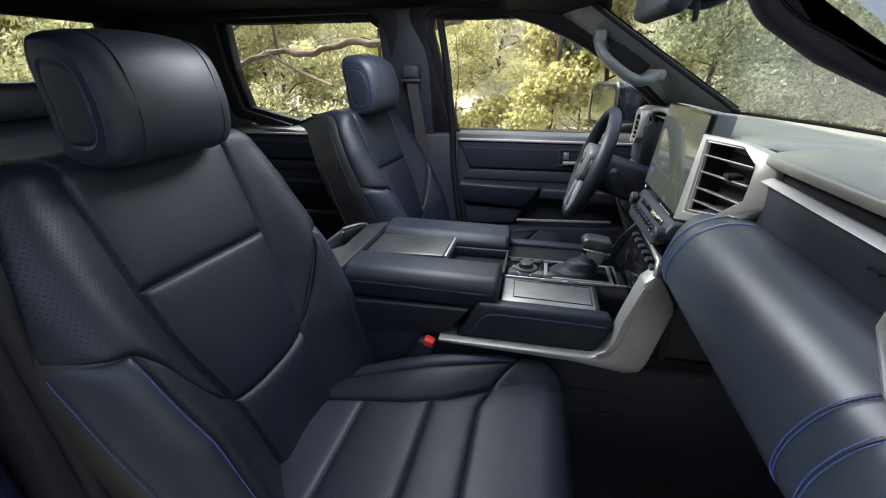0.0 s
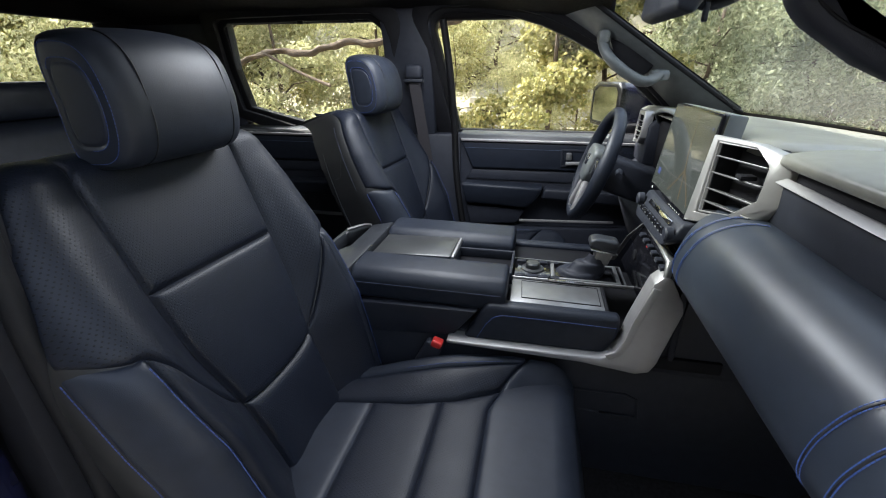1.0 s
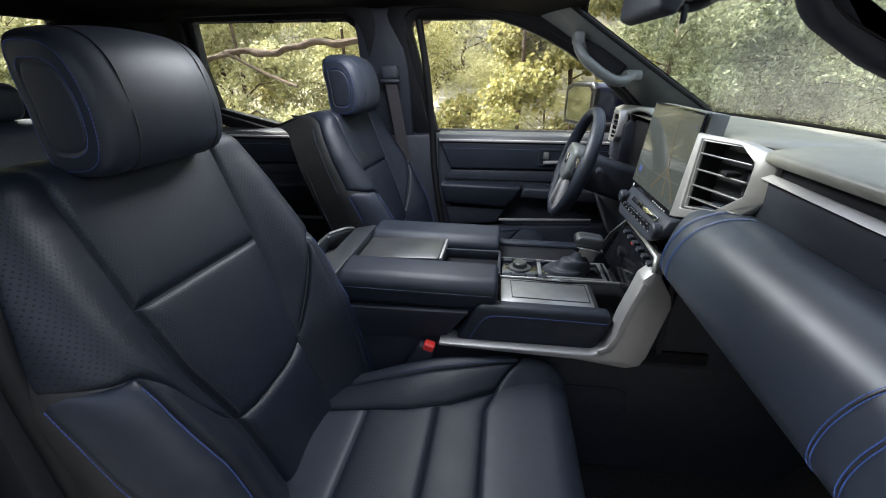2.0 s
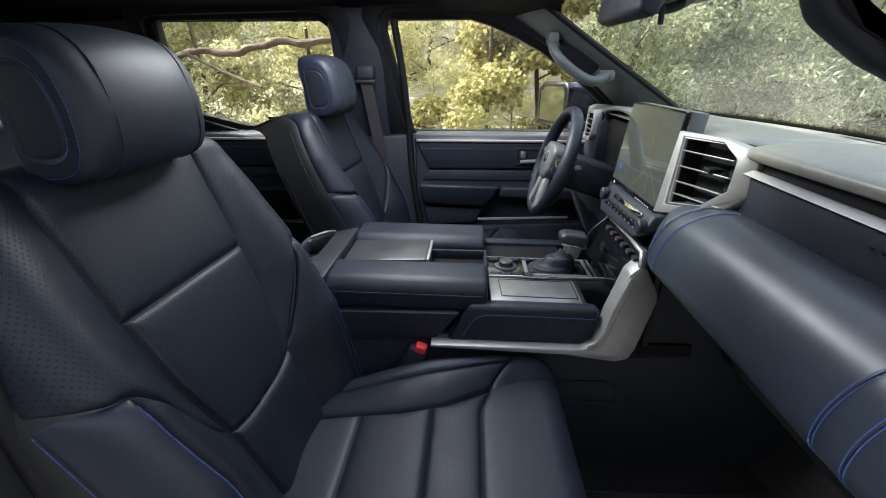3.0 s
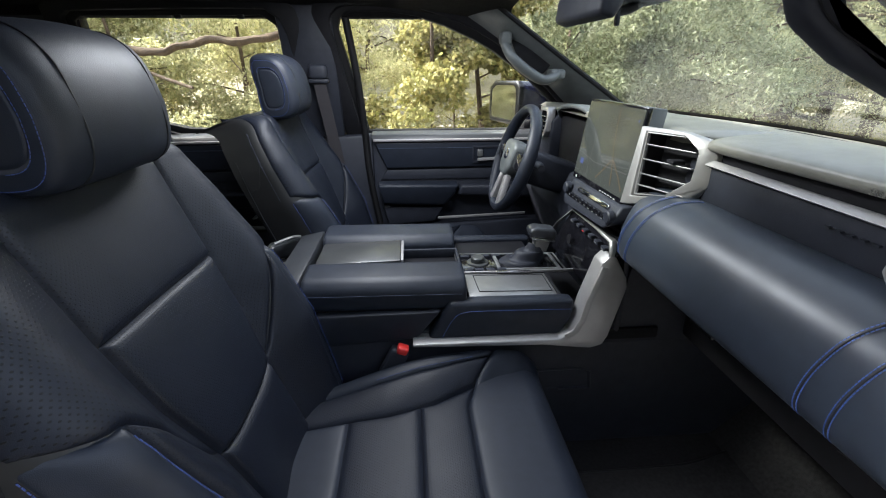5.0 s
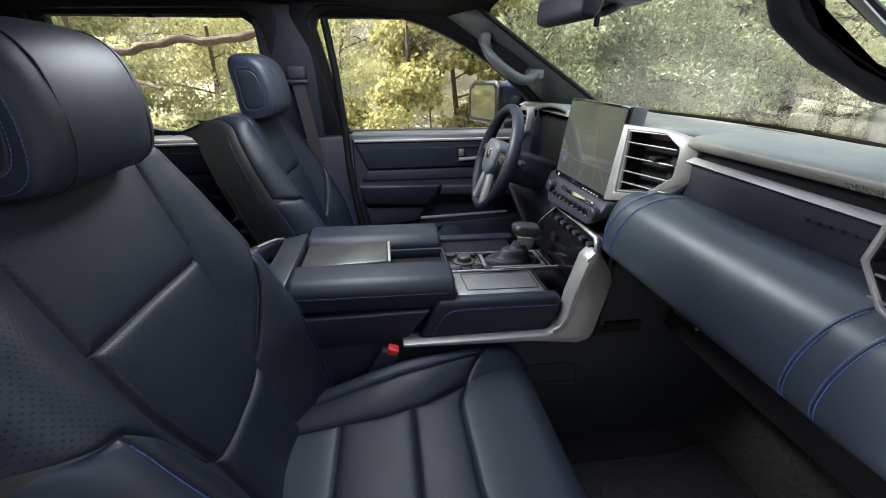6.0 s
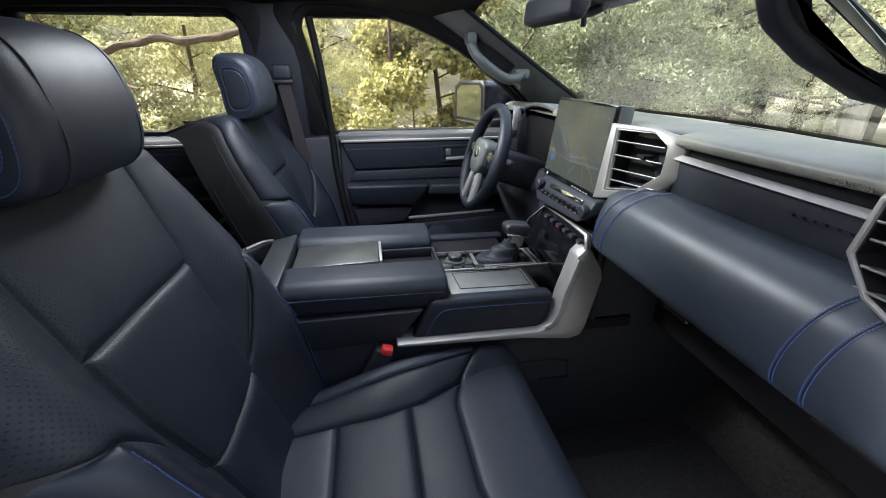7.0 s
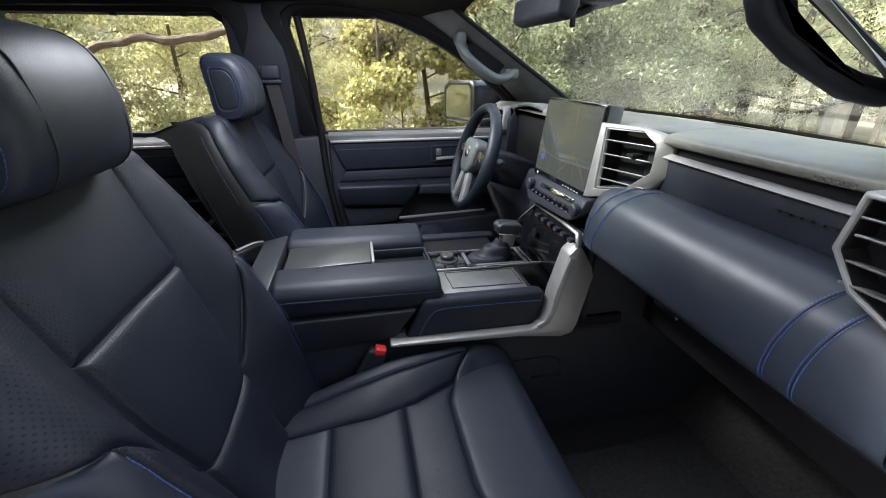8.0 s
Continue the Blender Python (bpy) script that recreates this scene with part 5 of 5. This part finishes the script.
# ---- footwell ----
fm = thing("floor_mat", (0.45, 0.64, FLOOR), "black carpet floor mat with bound edge", "mat")
part("mat", slab([(0.12, 0.44, FLOOR + 0.002), (0.12, 0.80, FLOOR + 0.002), (0.50, 0.81, FLOOR + 0.002), (0.62, 0.84, FLOOR + 0.002), (0.62, 0.44, FLOOR + 0.002)], (0, 0, 0.012), 0.003), CARPET, fm)
part("binding", tube([(0.12, 0.80, FLOOR + 0.012), (0.35, 0.803, FLOOR + 0.012), (0.50, 0.81, FLOOR + 0.012), (0.62, 0.84, FLOOR + 0.012)], 0.004, 20, 8), RUBBER, fm, "stitched mat edge")
part("toe_board", slab([(0.62, 0.36, FLOOR), (0.62, 1.9, FLOOR), (0.92, 1.9, 0.98), (0.92, 0.36, 0.98)], (0.03, 0, 0)), CARPET, None, "sloping carpeted toe board", kind="structure")

# ---- outside ----
GROUND = material("pale_dry_ground", (0.30, 0.27, 0.20), 0.95, vary=0.35, scale=1.5, bump=0.5, bump_scale=20)
BARK = material("brown_bark", (0.085, 0.058, 0.040), 0.9, vary=0.35, scale=14, bump=0.9, bump_scale=40)


def leaf_material(name, a, b):
    m = bpy.data.materials.new(name)
    m.use_nodes = True
    n, l = m.node_tree.nodes, m.node_tree.links
    p = n["Principled BSDF"]
    p.inputs["Roughness"].default_value = 0.5
    g = n.new("ShaderNodeNewGeometry")
    mx = n.new("ShaderNodeMix")
    mx.data_type = "RGBA"
    mx.inputs["A"].default_value, mx.inputs["B"].default_value = (*a, 1), (*b, 1)
    l.new(g.outputs["Random Per Island"], mx.inputs["Factor"])
    l.new(mx.outputs["Result"], p.inputs["Base Color"])
    tr, ms = n.new("ShaderNodeBsdfTranslucent"), n.new("ShaderNodeMixShader")
    ms.inputs[0].default_value = 0.45
    l.new(mx.outputs["Result"], tr.inputs[0])
    l.new(p.outputs[0], ms.inputs[1])
    l.new(tr.outputs[0], ms.inputs[2])
    l.new(ms.outputs[0], n["Material Output"].inputs[0])
    return m


LEAF_Y = leaf_material("yellow_green_leaf", (0.19, 0.19, 0.06), (0.42, 0.37, 0.16))
LEAF_G = leaf_material("olive_green_leaf", (0.17, 0.19, 0.10), (0.50, 0.51, 0.33))
LEAF_D = leaf_material("dark_green_leaf", (0.035, 0.045, 0.02), (0.09, 0.11, 0.05))
LEAF_P = leaf_material("pale_green_leaf", (0.30, 0.30, 0.14), (0.66, 0.62, 0.38))


def hill(x, y):
    r = max(0.0, y - 7.6) * 0.45 * (1 - smooth((x - 4) / 5)) + max(0.0, math.hypot(x, y) - 21.0) * 0.35
    return min(r, 9.0) + 0.25 * noise.noise(Vector((x * 0.25, y * 0.25, 0)))


def ground_pt(u, v):
    x, y = lerp(-1, 1, u), lerp(-1, 1, v)
    x, y = 300 * math.copysign(abs(x) ** 2.6, x), 300 * math.copysign(abs(y) ** 2.6, y)
    far = max(abs(x), abs(y))
    h = hill(x, y) if far < 60 else hill(x * 60 / far, y * 60 / far)
    return (x, y, h * smooth((far - 3) / 2))


part("ground", sheet(ground_pt, 120, 120), GROUND, None, "pale dry sunlit ground rising to a bank", kind="structure")


def leaf_cloud(rng, blobs, count, size, aspect=0.5):
    """Leaves scattered through soft blobs (centre, radii): one pointed folded blade each."""
    total = sum(b[1][0] * b[1][1] * b[1][2] for b in blobs)
    verts, faces = [], []
    for c, r in blobs:
        k = max(3, int(count * r[0] * r[1] * r[2] / total))
        v = rng.normal(size=(k, 3))
        v /= np.linalg.norm(v, axis=1)[:, None]
        v *= rng.uniform(0.25, 1.0, size=(k, 1)) ** 0.5
        p = np.array(c) + v * np.array(r)
        d = rng.normal(size=(k, 3)) + np.array((0, 0, -0.35))
        d /= np.linalg.norm(d, axis=1)[:, None]
        s = np.cross(d, rng.normal(size=(k, 3)))
        s /= np.linalg.norm(s, axis=1)[:, None] + 1e-9
        n = np.cross(d, s)
        ln = size * rng.uniform(0.55, 1.3, size=(k, 1))
        q = [p, p + d * ln * 0.5 + s * ln * aspect * 0.5 + n * ln * 0.08, p + d * ln, p + d * ln * 0.5 - s * ln * aspect * 0.5 + n * ln * 0.08]
        base = len(verts)
        stack = np.stack(q, 1).reshape(-1, 3)
        verts.extend(map(tuple, stack))
        faces.extend((base + 4 * i, base + 4 * i + 1, base + 4 * i + 2, base + 4 * i + 3) for i in range(k))
    me = bpy.data.meshes.new("leaves")
    me.from_pydata(verts, [], faces)
    return me


def tree(name, x, y, height, spread, mat, leaves, size, seed, label, category="tree", crown_from=0.25, trunk_r=0.14, aspect=0.5, boughs=9, lean=(0, 0)):
    rng = np.random.default_rng(seed)
    z0 = hill(x, y) - 0.1
    t = thing(name, (x, y, z0), label, category)
    top = Vector((x + lean[0], y + lean[1], z0 + height * 0.85))
    limbs, blobs = [], []
    pts = [Vector((x, y, z0)).lerp(top, k / 4) + Vector((*rng.normal(size=2) * spread * 0.05 * (k > 0), 0)) for k in range(5)]
    bms = []
    for i in range(4):
        r0, r1 = trunk_r * (1 - 0.22 * i), trunk_r * (1 - 0.22 * (i + 1))
        bms.append((pts[i], pts[i + 1], r0, r1))
    for b in range(boughs):
        f = lerp(crown_from, 0.95, (b + 0.5) / boughs)
        s = spline(pts, f)
        a = rng.uniform(0, math.tau)
        reach = spread * (0.5 + 0.5 * rng.uniform()) * (1.1 - 0.5 * f)
        e = s + Vector((math.cos(a) * reach, math.sin(a) * reach, rng.uniform(0.0, 0.35) * reach))
        m = s.lerp(e, 0.5) + Vector((0, 0, 0.1 * reach))
        r = trunk_r * 0.42 * (1.1 - f)
        bms += [(s, m, r, r * 0.7), (m, e, r * 0.7, r * 0.25)]
        for k in range(5):
            c = s.lerp(e, 0.35 + 0.16 * k) + Vector(rng.normal(size=3) * spread * 0.14)
            q = spread * rng.uniform(0.13, 0.28)
            blobs.append((tuple(c), (q, q, q * 0.6)))
    wood = bmesh.new()
    for a, b, r0, r1 in bms:
        d = (b - a).normalized()
        s = d.cross(Vector((0.3, 0.5, 0.81))).normalized()
        w = d.cross(s)
        rows = [[wood.verts.new(p + r * (math.cos(k * math.tau / 7) * s + math.sin(k * math.tau / 7) * w)) for k in range(7)] for p, r in ((a, r0), (b, r1))]
        for k in range(7):
            wood.faces.new((rows[0][k], rows[0][(k + 1) % 7], rows[1][(k + 1) % 7], rows[1][k]))
    part("trunk", wood, BARK, t, "brown bark trunk and limbs")
    me = leaf_cloud(rng, blobs, leaves, size, aspect)
    me.transform(Matrix.Translation((-x, -y, -z0)))
    me.materials.append(mat)
    crown = new("crown", me)
    crown.parent = t
    return t


# Dark asphalt added round the truck so the pale ground bounces less light in.
ASPHALT = material("grey_asphalt", (0.055, 0.055, 0.056), 0.9, vary=0.25, scale=3, bump=0.7, bump_scale=120)
part("added_road", sheet(lambda u, v: (lerp(-60, 60, u), lerp(-30, 4.6, v), 0.004), 40, 12), ASPHALT, None, "grey asphalt sheet added under the truck to cut bounce light", kind="structure")
rg = random.Random(7)
for i in range(22):
    x = -9.5 + i * 0.66 + rg.uniform(-0.4, 0.4)
    y = rg.uniform(5.6, 8.6)
    near_vine = 0.3 < x < 1.9
    if -1.9 < x <= 0.3:
        y = 10.4
    if near_vine:
        tree("shrub", x - 0.5, y - 0.8, rg.uniform(3.2, 3.9), 1.15, LEAF_Y, 17000, 0.062, 100 + i, "sunlit shrub with broad yellow-green leaves", "shrub", 0.05, 0.05, 0.85, 12)
    else:
        tree("shrub", x, y, rg.uniform(2.8, 4.2), rg.uniform(1.3, 1.9), (LEAF_G if x > 1.8 else rg.choice((LEAF_P, LEAF_P, LEAF_Y))), 14000, 0.075, 100 + i, "sunlit pale green shrub on the bank", "shrub", 0.04, 0.05, 0.4, 13)
for i in range(16):
    a = radians(18 + 62 * ((i * 0.618) % 1.0))
    d = 9.5 + 9 * ((i * 0.37) % 1.0)
    tree("tree", d * math.cos(a), d * math.sin(a), rg.uniform(5, 7.5), rg.uniform(2.2, 3.2), LEAF_G if i % 3 else LEAF_P, 24000, 0.065, 200 + i, "leafy olive-green tree with fine foliage", "tree", 0.10, 0.16, 0.35, 13)
for i in range(14):
    a = radians(12 + 72 * i / 13)
    tree("tree", 24 * math.cos(a), 24 * math.sin(a), 9, 3.6, LEAF_G, 5000, 0.24, 300 + i, "distant grey-green tree on the slope", "tree", 0.04, 0.2, 0.4, 12)
for i in range(14):
    tree("tree", -18 + 2.2 * i, 13 + (i % 3), 7, 2.8, (LEAF_G, LEAF_P, LEAF_Y)[i % 3], 5000, 0.17, 400 + i, "green tree above the bank", "tree", 0.04, 0.15, 0.45, 12)
for i in range(8):
    tree("tree", -7 - 1.0 * (i % 4), -2.5 + 1.5 * i, 4.5, 1.9, (LEAF_G, LEAF_Y)[i % 2], 5000, 0.13, 500 + i, "leafy green tree behind the truck", "tree", 0.08, 0.12, 0.45, 12)
# low limb beyond the rear window
lb = thing("fallen_limb", (-3.0, 5.2, 1.0), "brown bare limb reaching across the shrubs", "branch")
limb = tube([(-6.5, 5.9, 0.9), (-5.2, 5.6, 1.25), (-4.4, 5.5, 1.60), (-3.7, 5.36, 1.70), (-3.2, 5.3, 1.84), (-2.7, 5.24, 1.80), (-2.2, 5.18, 1.90), (-1.6, 5.1, 1.93), (-0.9, 5.0, 2.1)], 0.036, 90, 9)
for v in limb.verts:
    v.co += 0.030 * noise.noise_vector(v.co * 6) + 0.05 * noise.noise_vector(Vector((v.co.x * 1.5, 0, 0)))
part("limb", limb, BARK, lb)
part("side_limb", tube([(-3.4, 5.3, 1.82), (-2.9, 5.2, 1.6), (-2.4, 5.0, 1.45)], 0.018, 14, 7), BARK, lb)
part("side_limb", tube([(-4.6, 5.5, 1.5), (-4.0, 5.4, 2.0), (-3.2, 5.2, 2.3)], 0.02, 14, 7), BARK, lb)
for i in range(6):
    tree("shrub", -2.6 + 0.62 * i, 6.9 + 0.3 * (i % 2), 1.9 + 0.3 * (i % 3), 0.85, (LEAF_P, LEAF_P, LEAF_Y)[i % 3], 6500, 0.05, 700 + i, "pale feathery shrub in front of the garden steps", "shrub", 0.05, 0.025, 0.3, 11)
# garden steps
CONC = material("pale_concrete", (0.40, 0.375, 0.34), 0.85, vary=0.12, scale=8, bump=0.3, bump_scale=60)
st = thing("garden_steps", (-0.3, 8.2, 0), "pale concrete garden steps climbing the bank", "steps")
for i in range(9):
    part("step", box(-1.5, 0.9, 7.6 + 0.33 * i, 8.05 + 0.33 * i, -0.2, 0.16 + 0.155 * i, 0.012), CONC, st)
# fence, post and lantern far in front
WOOD = material("weathered_pale_timber", (0.36, 0.32, 0.26), 0.8, vary=0.2, scale=6, bump=0.4, bump_scale=50)
fc = thing("garden_fence", (11, 8.2, 0), "pale timber garden fence", "fence")
part("fence_post", box(10.95, 11.05, 9.70, 9.80, 0, 1.25, 0.01), WOOD, fc)
for i in range(16):
    part("board", box(11.02, 11.05, 5.5 + 0.165 * i, 5.63 + 0.165 * i, 0.05, 1.35, 0.006), WOOD, fc)
lt = thing("garden_lantern", (10.4, 8.6, 0), "dark pyramid-roofed garden lantern", "lantern")
part("roof_cap", disc((10.4, 8.55, 0.92), (0, 0, 1), ((0, 0.42), (0.03, 0.40), (0.22, 0.04)), 4), GREYMET, lt)
part("lantern_body", disc((10.4, 8.55, 0.0), (0, 0, 1), ((0, 0.26), (0.92, 0.28)), 8), CONC, lt)
tp = tree("tree", 11.2, 13.6, 8, 2.6, LEAF_G, 7000, 0.13, 77, "grey-barked tree with a bare lower trunk", "tree", 0.35, 0.33, 0.4, 12)

# unseen trees added on the passenger door's open side to block sky light, lower ahead
for i in range(12):
    ahead = i > 5
    tree("tree", -9 + 1.7 * i, -7.0 - (i % 3) if ahead else -5.0 - (i % 3), 5.0 if ahead else 9.0, 2.6, LEAF_D, 9000, 0.20, 600 + i, "unseen dense dark tree added to block open-side light", "tree", 0.04, 0.15, 0.5, 13)
